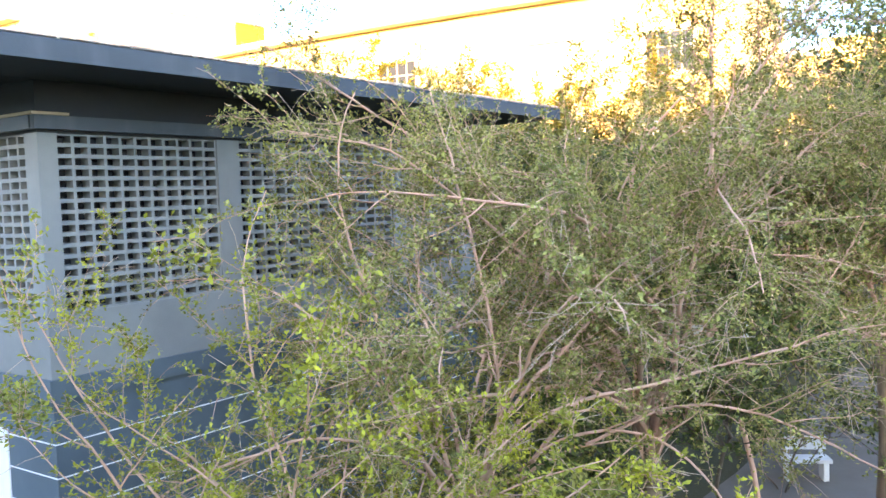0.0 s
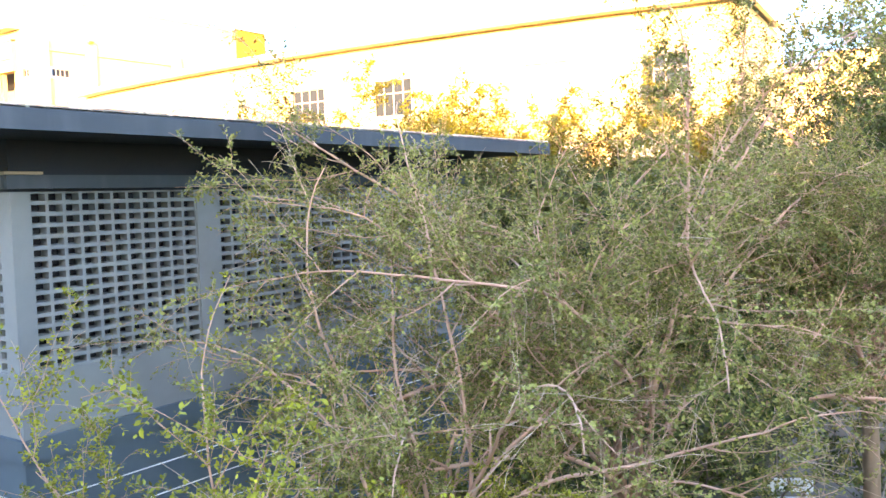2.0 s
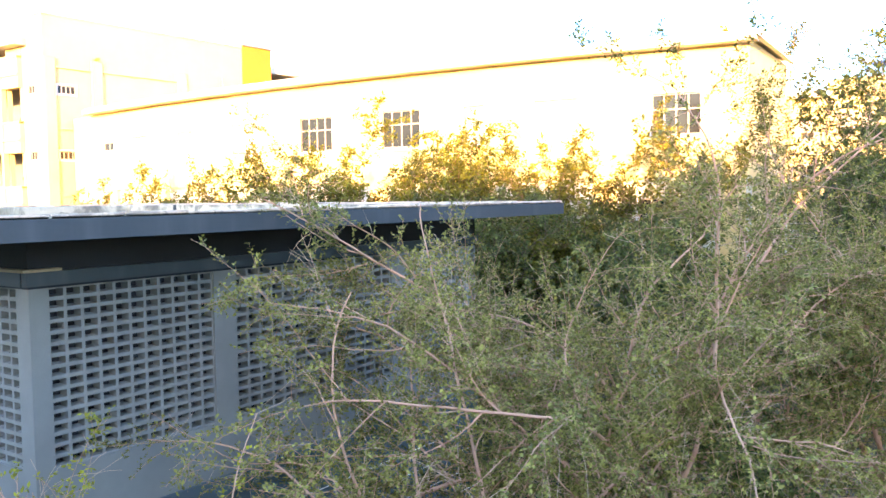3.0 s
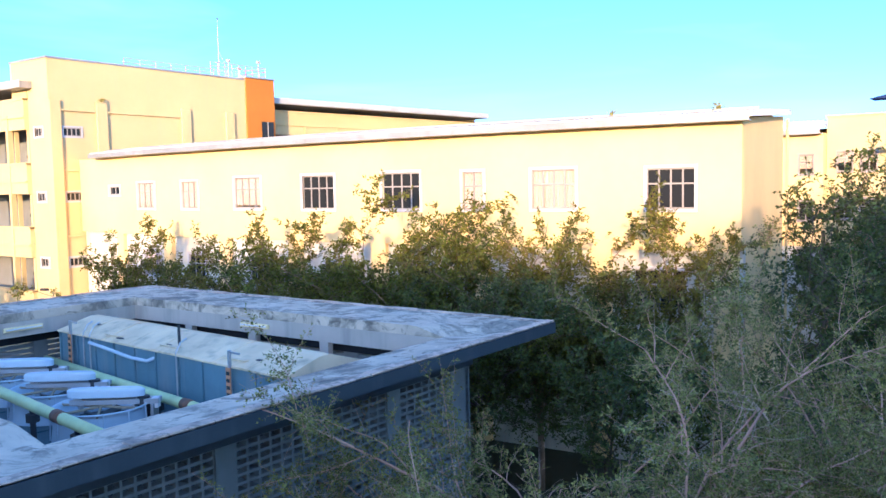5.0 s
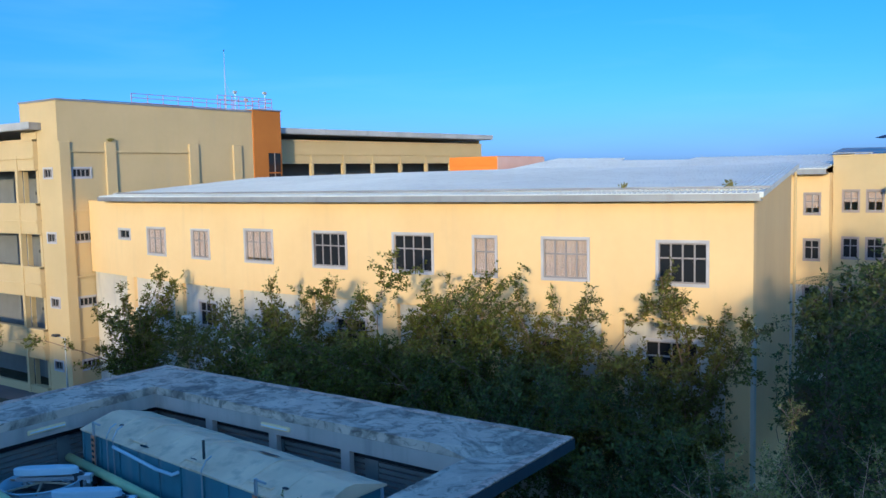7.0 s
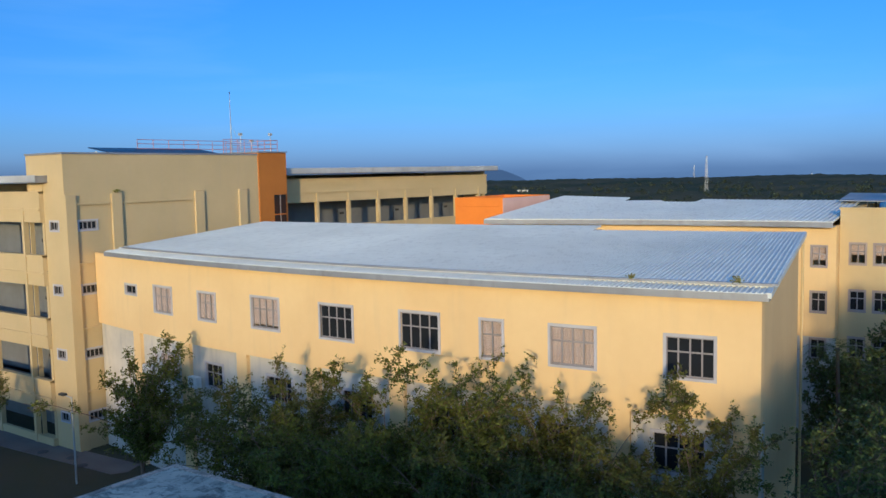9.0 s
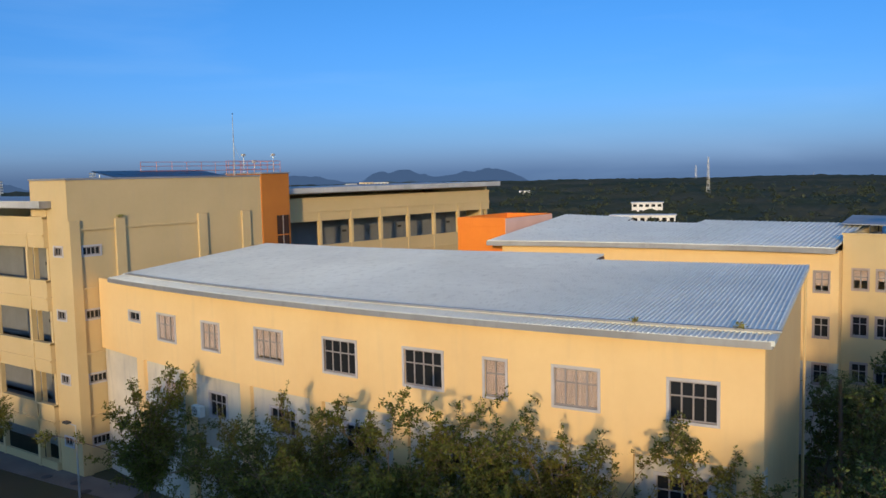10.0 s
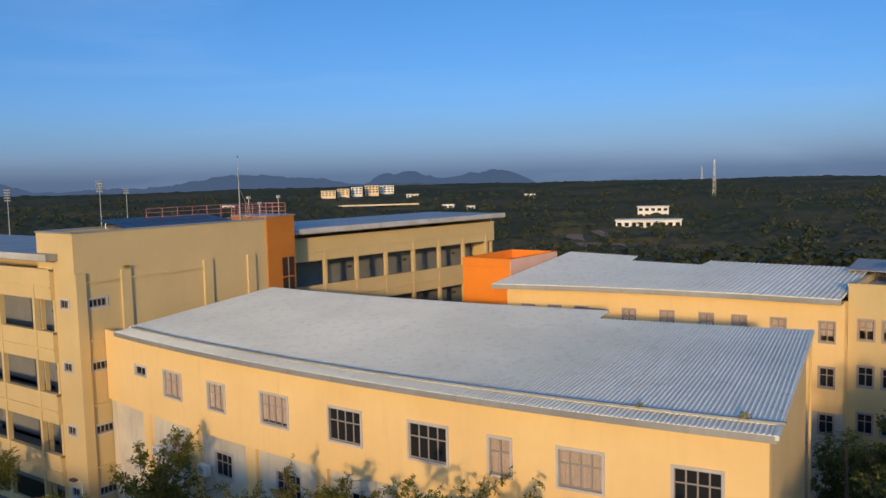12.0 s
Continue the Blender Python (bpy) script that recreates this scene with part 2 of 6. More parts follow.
WARM_BARK = material("warm_brown_bark", (0.26, 0.17, 0.11), (0.17, 0.11, 0.075), 0.9, grain=14, patch=2.0, bump=0.4)
DARK_BARK = material("dark_brown_bark", (0.13, 0.09, 0.065), (0.08, 0.06, 0.045), 0.9, grain=14, patch=2.0, bump=0.4)
LEAF_LIME = leaf_material("yellow_green_leaves", (0.38, 0.35, 0.035), (0.19, 0.19, 0.035), 0.5)
LEAF_OLIVE = leaf_material("olive_green_leaves", (0.285, 0.26, 0.07), (0.175, 0.17, 0.045), 0.55)
LEAF_MID = leaf_material("mid_green_leaves", (0.17, 0.18, 0.05), (0.105, 0.125, 0.035), 0.5)
LEAF_GARDEN = leaf_material("garden_olive_leaves", (0.16, 0.165, 0.024), (0.10, 0.115, 0.018), 0.5)
LEAF_DARK = leaf_material("dark_green_leaves", (0.115, 0.135, 0.034), (0.070, 0.095, 0.024), 0.5)
LEAF_BRONZE = leaf_material("bronze_green_leaves", (0.165, 0.155, 0.026), (0.105, 0.11, 0.020), 0.5)
LEAF_FAR = leaf_material("distant_forest_leaves", (0.050, 0.066, 0.032), (0.075, 0.080, 0.040), 0.12)
glass = bpy.data.materials.new("dark_window_glass")
glass.use_nodes = True
gb = glass.node_tree.nodes["Principled BSDF"]
gb.inputs["Base Color"].default_value, gb.inputs["Roughness"].default_value = (0.02, 0.022, 0.026, 1), 0.06
gb.inputs["Specular IOR Level"].default_value = 0.25
GLASS = glass


# ---- mesh helpers ----
class Shape:
    """Vertices and faces gathered for one mesh."""

    def __init__(self):
        self.v, self.f = [], []

    def add(self, verts, faces):
        k = len(self.v)
        self.v += [tuple(p) for p in verts]
        self.f += [tuple(i + k for i in f) for f in faces]
        return self

    def box(self, x0, y0, z0, x1, y1, z1, m=None):
        p = [(x, y, z) for z in (z0, z1) for y in (y0, y1) for x in (x0, x1)]
        if m is not None:
            p = [m @ Vector(q) for q in p]
        return self.add(p, [(0, 2, 3, 1), (4, 5, 7, 6), (0, 1, 5, 4), (2, 6, 7, 3), (0, 4, 6, 2), (1, 3, 7, 5)])

    def bevel_box(self, x0, y0, z0, x1, y1, z1, b=0.02, m=None):
        """A box with its upright and top edges cut back by b."""
        def ring(z, d):
            return [(x0 + b + d, y0 + d, z), (x1 - b - d, y0 + d, z), (x1 - d, y0 + b + d, z), (x1 - d, y1 - b - d, z), (x1 - b - d, y1 - d, z), (x0 + b + d, y1 - d, z), (x0 + d, y1 - b - d, z), (x0 + d, y0 + b + d, z)]
        p = ring(z0, 0) + ring(z1 - b, 0) + ring(z1, b)
        f = [tuple(range(7, -1, -1)), tuple(range(16, 24))]
        for k in (0, 8):
            f += [(k + i, k + (i + 1) % 8, k + 8 + (i + 1) % 8, k + 8 + i) for i in range(8)]
        if m is not None:
            p = [m @ Vector(q) for q in p]
        return self.add(p, f)

    def tube(self, pts, radii, sides=8, caps=True):
        pts = [Vector(p) for p in pts]
        if not hasattr(radii, "__len__"):
            radii = [radii] * len(pts)
        k = len(self.v)
        for i, p in enumerate(pts):
            d = (pts[min(i + 1, len(pts) - 1)] - pts[max(i - 1, 0)]).normalized()
            a = d.orthogonal().normalized() if i == 0 else (a - d * a.dot(d)).normalized()
            b = d.cross(a)
            for s in range(sides):
                t = 2 * math.pi * s / sides
                self.v.append(tuple(p + (a * math.cos(t) + b * math.sin(t)) * radii[i]))
        for i in range(len(pts) - 1):
            for s in range(sides):
                q = k + i * sides
                self.f.append((q + s, q + (s + 1) % sides, q + sides + (s + 1) % sides, q + sides + s))
        if caps:
            self.f.append(tuple(range(k + sides - 1, k - 1, -1)))
            e = k + (len(pts) - 1) * sides
            self.f.append(tuple(range(e, e + sides)))
        return self

    def lathe(self, cx, cy, profile, sides=24):
        """Profile of (radius, z) turned about the upright through cx, cy."""
        k = len(self.v)
        for r, z in profile:
            self.v += [(cx + r * math.cos(2 * math.pi * s / sides), cy + r * math.sin(2 * math.pi * s / sides), z) for s in range(sides)]
        for i in range(len(profile) - 1):
            q = k + i * sides
            self.f += [(q + s, q + (s + 1) % sides, q + sides + (s + 1) % sides, q + sides + s) for s in range(sides)]
        return self

    def mesh(self, name, mat, smooth=False):
        me = bpy.data.meshes.new(name)
        if isinstance(self.f, np.ndarray):
            n, k = self.f.shape
            me.vertices.add(len(self.v))
            me.vertices.foreach_set("co", np.ascontiguousarray(self.v, dtype=np.float32).ravel())
            me.loops.add(n * k)
            me.loops.foreach_set("vertex_index", np.ascontiguousarray(self.f, dtype=np.int32).ravel())
            me.polygons.add(n)
            me.polygons.foreach_set("loop_start", np.arange(0, n * k, k, dtype=np.int32))
            me.update(calc_edges=True)
        else:
            me.from_pydata(self.v, [], self.f)
        me.materials.append(mat)
        if smooth:
            me.polygons.foreach_set("use_smooth", [True] * len(me.polygons))
        me.update()
        return me


def thing(name, label, category, at=(0, 0, 0), group="", kind=""):
    ob = new(name)
    ob.location = at
    bpy.context.view_layer.update()
    return tagged(ob, label, category, group, kind)


def part(name, shape, mat, parent, label="", smooth=False, kind=""):
    """One mesh, in world coordinates, under a thing or a part."""
    ob = new(name, shape.mesh(name, mat, smooth))
    ob.parent = parent
    if parent is not None:
        at = Vector((0, 0, 0))
        up = parent
        while up is not None:
            at += up.location
            up = up.parent
        ob.location = -at
    return tagged(ob, label, kind=kind)


def solo(name, shape, mat, label, category, group="", kind="", smooth=False):
    return tagged(new(name, shape.mesh(name, mat, smooth)), label, category, group, kind)


# ---- ground ----
def ground_z(x, y):
    """Level court by the buildings, lower walk by the plant room, low hills far away."""
    s = min(1, max(0, (y - 19.0) / 6.0))
    near = -1.5 + 0.8 * s * s * (3 - 2 * s)
    r = math.hypot(x + 20, y - 40)
    far = min(1, max(0, (r - 90) / 260))
    far = far * far * (3 - 2 * far)
    rise = min(1, max(0, (r - 500) / 1100))
    hills = -19 + 7 * noise.noise((x * 0.0022, y * 0.0022, 3.1)) + 3 * noise.noise((x * 0.006, y * 0.006, 8.2)) + 13 * rise * rise * (3 - 2 * rise) - 0.012 * max(0, r - 1700)
    return near * (1 - far) + hills * far


def polar_sheet(cx, cy, radii, spokes):
    sh = Shape()
    sh.v = [(cx, cy, ground_z(cx, cy))]
    for r in radii:
        for s in range(spokes):
            a = 2 * math.pi * s / spokes
            x, y = cx + r * math.cos(a), cy + r * math.sin(a)
            sh.v.append((x, y, ground_z(x, y)))
    sh.f = [(0, 1 + s, 1 + (s + 1) % spokes) for s in range(spokes)]
    for i in range(len(radii) - 1):
        q = 1 + i * spokes
        sh.f += [(q + s, q + spokes + s, q + spokes + (s + 1) % spokes, q + (s + 1) % spokes) for s in range(spokes)]
    return sh


ground = solo("ground", polar_sheet(-10, 20, [1.5 * 1.095**k for k in range(86)], 128), EARTH, "dark grassy ground with leaf litter reaching wooded hills", "ground", kind="structure", smooth=True)

# ---- main block: three storeys, gently bowed front ----
MX0, MX1, EAVE = -49.9, -8.0, 12.05


def front_y(x):
    return 30.05 + (x + 27) ** 2 / 255


def front_frame(x):
    """Pose on the bowed front at x: local x along the wall, y into it."""
    a = math.degrees(math.atan(2 * (x + 27) / 255))
    return pose(x, front_y(x), 0, 0, 0, a)


def inward(x, depth):
    """The plan point that lies depth metres in from the bowed front at x."""
    t = math.atan(2 * (x + 27) / 255)
    return x - depth * math.sin(t), front_y(x) + depth * math.cos(t)


UPPER = [(-45.0, 1.35, 9.76, 10.26, 2), (-41.25, 1.85, 8.98, 10.42, 3), (-36.83, 1.5, 8.98, 10.42, 3), (-31.95, 2.0, 9.0, 10.53, 4), (-27.0, 2.0, 8.97, 10.53, 4), (-22.15, 2.0, 8.95, 10.55, 4), (-18.53, 0.97, 8.95, 10.5, 2), (-14.97, 1.82, 8.97, 10.5, 4), (-10.45, 1.72, 8.95, 10.45, 4)]
LOWER = [(-41.2, 1.7, 5.2, 6.5, 3), (-36.7, 1.5, 5.2, 6.5, 3), (-31.3, 1.8, 5.2, 6.5, 4), (-26.0, 1.8, 5.2, 6.5, 4), (-20.9, 1.8, 5.2, 6.5, 4), (-15.7, 1.8, 5.2, 6.5, 4), (-10.9, 1.9, 5.2, 6.7, 4),
         (-36.6, 1.4, 1.2, 2.7, 3), (-31.3, 1.8, 1.2, 2.7, 4), (-26.0, 1.8, 1.2, 2.7, 4), (-20.9, 1.8, 1.2, 2.7, 4), (-15.7, 1.8, 1.2, 2.7, 4), (-10.9, 1.9, 1.2, 2.7, 4)]


def holed_wall(x0, x1, z0, z1, holes, thick, y_of=None, m=None, step=50.0):
    """A wall along local x with real openings; holes are (x0, x1, z0, z1); y_of bows it; m places it."""
    y_of = y_of or (lambda x: 0.0)
    n = max(1, round((x1 - x0) / step))
    xs = sorted({x0, x1, *[h[0] for h in holes], *[h[1] for h in holes], *[x0 + (x1 - x0) * k / n for k in range(1, n)]})
    zs = sorted({z0, z1, *[h[2] for h in holes], *[h[3] for h in holes]})
    sh = Shape()
    index = {}

    def vert(i, k, side):
        if (i, k, side) not in index:
            index[i, k, side] = len(sh.v)
            p = Vector((xs[i], y_of(xs[i]) + (thick if side else 0), zs[k]))
            sh.v.append(tuple(m @ p if m is not None else p))
        return index[i, k, side]

    def solid(i, k):
        if not (0 <= i < len(xs) - 1 and 0 <= k < len(zs) - 1):
            return False
        x, z = (xs[i] + xs[i + 1]) / 2, (zs[k] + zs[k + 1]) / 2
        return not any(h[0] < x < h[1] and h[2] < z < h[3] for h in holes)

    for i in range(len(xs) - 1):
        for k in range(len(zs) - 1):
            if not solid(i, k):
                continue
            a, b, c, d = vert(i, k, 0), vert(i + 1, k, 0), vert(i + 1, k + 1, 0), vert(i, k + 1, 0)
            e, f, g, h = vert(i, k, 1), vert(i + 1, k, 1), vert(i + 1, k + 1, 1), vert(i, k + 1, 1)
            sh.f += [(a, b, c, d), (f, e, h, g)]
            for near, quad in ((solid(i - 1, k), (e, a, d, h)), (solid(i + 1, k), (b, f, g, c)), (solid(i, k - 1), (e, f, b, a)), (solid(i, k + 1), (d, c, g, h))):
                if not near:
                    sh.f.append(quad)
    return sh


def bowed_wall(x0, x1, z0, z1, holes, offset, thick):
    return holed_wall(x0, x1, z0, z1, holes, thick, lambda x: front_y(x) + offset, None, 1.5)


def bowed_band(x0, x1, section, n=60):
    """A section of (depth, z) swept along the bowed front as one skin."""
    sh = Shape()
    k = len(section)
    for i in range(n + 1):
        x = x0 + (x1 - x0) * i / n
        sh.v += [(*inward(x, d), z) for d, z in section]
    for i in range(n):
        sh.f += [(i * k + j, (i + 1) * k + j, (i + 1) * k + (j + 1) % k, i * k + (j + 1) % k) for j in range(k)]
    sh.f += [tuple(range(k - 1, -1, -1)), tuple(range(n * k, n * k + k))]
    return sh


def window(parent, m, w, z0, z1, cols, rows=2, blind=None, frame_w=0.11, frame_mat=None):
    """A casement window: proud surround > pane, glazing bars, blind. m puts local x along the wall and y into it."""
    h = z1 - z0
    o = Shape()
    q = frame_w
    for box in ((-w / 2 - q, -0.05, z0 - q, w / 2 + q, 0.16, z0), (-w / 2 - q, -0.05, z1, w / 2 + q, 0.16, z1 + q), (-w / 2 - q, -0.05, z0, -w / 2, 0.16, z1), (w / 2, -0.05, z0, w / 2 + q, 0.16, z1)):
        o.box(*box, m=m)
    win = part("window", o, frame_mat or TRIM, parent)
    for c in range(cols + 1):
        x = -w / 2 + w * c / cols
        part("glazing_bar", Shape().box(max(-w / 2, x - 0.03), 0.05, z0, min(w / 2, x + 0.03), 0.11, z1, m=m), BAR, win)
    split = z0 + h * 0.62
    for z in [z0 + 0.03, z1 - 0.03] + ([split] if rows > 1 else []):
        part("glazing_bar", Shape().box(-w / 2, 0.055, z - 0.03, w / 2, 0.105, z + 0.03, m=m), BAR, win)
    cuts = [(z0, split), (split, z1)] if rows > 1 else [(z0, z1)]
    for c in range(cols):
        for a, b in cuts:
            part("pane", Shape().box(-w / 2 + w * c / cols + 0.032, 0.075, a + 0.03, -w / 2 + w * (c + 1) / cols - 0.032, 0.085, b - 0.03, m=m), GLASS if not blind else BLIND_GLASS, win)
    if blind:
        sh = Shape()
        n = 40
        for i in range(n):
            x0, x1 = -w / 2 + w * i / n, -w / 2 + w * (i + 1) / n
            y0, y1 = 0.115 + 0.015 * math.sin(i * 1.9), 0.115 + 0.015 * math.sin((i + 1) * 1.9)
            zb = z0 + h * (1 - blind)
            sh.add([m @ Vector(p) for p in ((x0, y0, zb), (x1, y1, zb), (x1, y1, z1), (x0, y0, z1))], [(0, 1, 2, 3)])
        part("curtain", sh, CURTAIN, win, "drawn pale curtain")
    return win


clear = bpy.data.materials.new("clear_window_glass")
clear.use_nodes = True
cn, cl = clear.node_tree.nodes, clear.node_tree.links
cg, ct, cm = cn.new("ShaderNodeBsdfGlossy"), cn.new("ShaderNodeBsdfTransparent"), cn.new("ShaderNodeMixShader")
cg.inputs["Roughness"].default_value = 0.05
ct.inputs["Color"].default_value = (0.95, 0.96, 0.96, 1)
cm.inputs[0].default_value = 0.12
cl.new(ct.outputs[0], cm.inputs[1])
cl.new(cg.outputs[0], cm.inputs[2])
cl.new(cm.outputs[0], cn["Material Output"].inputs["Surface"])
BLIND_GLASS = clear

main = thing("teaching_block", "three-storey yellow teaching block with bowed front and metal roof", "building", (-28, 34, 0))
holes = [(x - w / 2, x + w / 2, a, b) for x, w, a, b, c in UPPER]
part("wall", bowed_wall(MX0, MX1, 7.45, 12.0, holes, 0, 0.3), YELLOW, main, "smooth yellow painted upper wall")
low = [(x - w / 2, x + w / 2, a, b) for x, w, a, b, c in LOWER]
part("wall", bowed_wall(MX0, MX1, -1.2, 7.45, low, 0.22, 0.3), WHITE_WALL, main, "stained white lower wall panels between piers")
for x in (-44.6, -39.2, -34.0, -28.7, -23.5, -18.3, -13.1, -8.5):
    m = front_frame(x)
    part("pier", Shape().box(-0.42, 0.0, -1.2, 0.42, 0.24, 7.45, m=m), YELLOW, main)
end_m = pose(MX1, front_y(MX1), 0, 0, 0, 90 + math.degrees(math.atan(2 * (MX1 + 27) / 255)))
end = Shape()
end.add([end_m @ Vector(p) for p in ((0.3, 0, -1.2), (14.2, 0, -1.2), (14.2, 0, 13.05), (0.3, 0, 12.15), (0.3, 0.3, -1.2), (14.2, 0.3, -1.2), (14.2, 0.3, 13.05), (0.3, 0.3, 12.15))], [(0, 1, 2, 3), (7, 6, 5, 4), (0, 4, 5, 1), (1, 5, 6, 2), (2, 6, 7, 3), (3, 7, 4, 0)])
part("end_wall", end, YELLOW, main)
part("back_wall", Shape().box(-47.6, 43.0, -1.2, -10.0, 43.3, 13.05), YELLOW, main)
part("top_floor_ceiling", Shape().box(MX0, 32.2, 11.6, -10.2, 42.9, 11.75), WHITE_WALL, main)
BLINDS = {1: 0.95, 2: 0.95, 3: 0.9, 6: 1.0, 7: 1.0}
for k, (x, w, a, b, c) in enumerate(UPPER):
    window(main, front_frame(x), w, a, b, c, 1 if k == 0 else 2, BLINDS.get(k))
for k, (x, w, a, b, c) in enumerate(LOWER):
    window(main, front_frame(x) @ pose(0, 0.22, 0), w, a, b, c, 2, 0.9 if k == 0 else None)


def ribbed_roof(front_of, back_of, x0, x1, pitch=0.19, rib=0.05):
    """Trapezoid-ribbed sheet, ribs running up the slope; front_of and back_of give the edge at x."""
    sh = Shape()
    n = int((x1 - x0) / pitch)
    p = (x1 - x0) / n
    cols = [c for i in range(n) for c in ((x0 + p * i, 0), (x0 + p * (i + 0.62), 0), (x0 + p * (i + 0.72), rib), (x0 + p * (i + 0.9), rib))] + [(x1, 0)]
    for x, h in cols:
        a, b = Vector(front_of(x)), Vector(back_of(x))
        up, down = Vector((0, 0, h)), Vector((0, 0, 0.06))
        sh.v += [tuple(a + up), tuple(b + up), tuple(a - down), tuple(b - down)]
    for i in range(len(cols) - 1):
        a, b = 4 * i, 4 * i + 4
        sh.f += [(a, b, b + 1, a + 1), (a + 2, a + 3, b + 3, b + 2), (a, a + 2, b + 2, b), (a + 1, b + 1, b + 3, a + 3)]
    e = 4 * len(cols) - 4
    sh.f += [(0, 1, 3, 2), (e, e + 2, e + 3, e + 1)]
    return sh


def main_roof(x, depth, lift=0.0):
    return (*inward(x, depth), 12.27 + 0.068 * (depth + 0.6) + lift)


def main_back(x):
    u = x - 3.4 * max(0.0, (-36.0 - x) / 11.3)
    return main_roof(u, 14.3 + 0.048 * (x + 7.6) if x > -20.0 else 15.64 + 0.0845 * (u + 20.0), 0.05)


part("roof", ribbed_roof(lambda x: main_roof(x, 0.42, 0.05), main_back, -47.3, -7.7), ROOF, main, "blue-grey ribbed metal roof sheets")
part("eave_strip", ribbed_roof(lambda x: main_roof(x, -0.6), lambda x: main_roof(x, 0.36), -47.0, -7.7), ROOF, main, "lower strip of ribbed metal roofing")
part("valley_flashing", bowed_band(-46.6, -7.5, [(0.3, 12.42), (0.3, 12.5), (0.46, 12.5), (0.46, 12.42)]), GUTTER, main)
part("gutter", bowed_band(-47.0, -7.7, [(-0.66, 12.0), (-0.66, 12.25), (-0.61, 12.25), (-0.61, 12.04), (0.0, 12.04), (0.0, 12.0)]), GUTTER, main, "stained grey metal gutter and soffit")
va, vb = inward(-7.62, -0.68), inward(-7.62, 14.3)
verge = Shape()
for (x, y), z0, z1 in ((va, 12.12, 12.31), (vb, 13.12, 13.36)):
    verge.v += [(x, y, z0), (x, y, z1), (x - 0.2, y, z1), (x - 0.2, y, z0)]
verge.f = [(0, 4, 5, 1), (1, 5, 6, 2), (2, 6, 7, 3), (3, 7, 4, 0), (0, 1, 2, 3), (7, 6, 5, 4)]
part("verge_trim", verge, ROOF, main)
down = inward(MX1 + 0.1, 14.2)
part("downpipe", Shape().tube([(down[0] + 0.1, down[1], 12.9), (down[0] + 0.1, down[1], -0.9)], 0.07, 10), CREAM, main)

part("rear_canopy", Shape().box(-24.4, 47.2, 12.84, -22.2, 48.6, 13.0).box(-24.3, 43.3, 12.5, -22.3, 47.3, 12.7).box(-24.3, 47.2, 12.5, -22.3, 47.3, 12.85), RUST, main, "rusty brown sheet canopy behind the roof")
slot = Shape()
slot.v = [(-50.0, 32.5, 11.0), (-46.4, 32.5, 11.0), (-46.4, 46.0, 12.2), (-50.0, 46.0, 12.2), (-50.0, 32.5, 11.3), (-46.4, 32.5, 11.3), (-46.4, 46.0, 12.5), (-50.0, 46.0, 12.5)]
slot.f = [(3, 2, 1, 0), (4, 5, 6, 7), (0, 1, 5, 4), (1, 2, 6, 5), (2, 3, 7, 6), (3, 0, 4, 7)]
part("low_roof", slot, CONCRETE, main, "plain concrete roof strip against the tower")

# ---- stair tower ----
tower = thing("stair_tower", "tall cream stair tower with orange corner and roof railing", "building", (-52, 40, 0))
TOWER_SILLS = (13.52, 9.42, 5.25, 1.15)
right_m = pose(-50.0, 30.3, 0, 0, 0, 90)
part("wall", holed_wall(-54.3, -50.0, -1.2, 18.3, [(-51.73, -50.83, z, z + 0.53) for z in TOWER_SILLS] + [(-54.25, -52.66, a, b) for a, b in ((11.65, 14.0), (7.55, 9.9), (3.45, 5.8), (-0.2, 1.7))], 0.3, lambda x: 30.3), CREAM, tower, "plain cream front wall")
part("wall", holed_wall(0.3, 15.95, -1.2, 18.3, [(0.89, 2.09, z, z + 0.53) for z in TOWER_SILLS], 0.3, m=right_m), CREAM, tower, "plain cream side wall")
part("wall", Shape().box(-54.3, 30.6, 16.6, -54.0, 46.25, 18.3), CREAM, tower)
part("roof_slab", Shape().box(-54.0, 30.6, 17.6, -50.3, 46.25, 17.8), CONCRETE, tower)
for x0, y0, x1, y1 in ((-54.36, 30.24, -49.94, 30.64), (-50.34, 30.64, -49.94, 46.25), (-54.36, 30.64, -53.96, 46.25)):
    part("parapet_cap", Shape().box(x0, y0, 18.3, x1, y1, 18.42), GUTTER, tower)
part("corner_wall", Shape().bevel_box(-54.0, 46.25, -1.2, -49.9, 49.2, 18.5, 0.03), material("burnt_orange_paint", (0.46, 0.165, 0.02), (0.40, 0.14, 0.017), 0.85, grain=3, patch=0.4), tower, "burnt orange tower corner")
part("parapet_cap", Shape().box(-54.0, 46.2, 18.5, -49.8, 49.25, 18.6), GUTTER, tower)
for y0, y1, x in ((30.28, 31.0, -49.66), (33.5, 34.25, -49.66), (40.15, 40.95, -49.66), (44.2, 45.0, -49.66)):
    part("pilaster", Shape().bevel_box(-50.0, y0, -1.2, -50.0 + (x + 50.0) * 0.5, y1, 15.75, 0.02), CREAM, tower)
for z in (15.1, 11.3, 7.1, 3.0):
    part("string_course", Shape().box(-50.0, 31.0, z, -49.86, 33.5, z + 0.12), CREAM, tower)
part("string_course", Shape().box(-50.0, 34.25, 15.1, -49.86, 40.15, 15.22), CREAM, tower)
for z in TOWER_SILLS:
    window(tower, pose(-50.0, 31.79, 0, 0, 0, 90), 1.2, z, z + 0.53, 4, 1)
    window(tower, pose(-51.28, 30.3, 0), 0.9, z, z + 0.53, 3, 1)
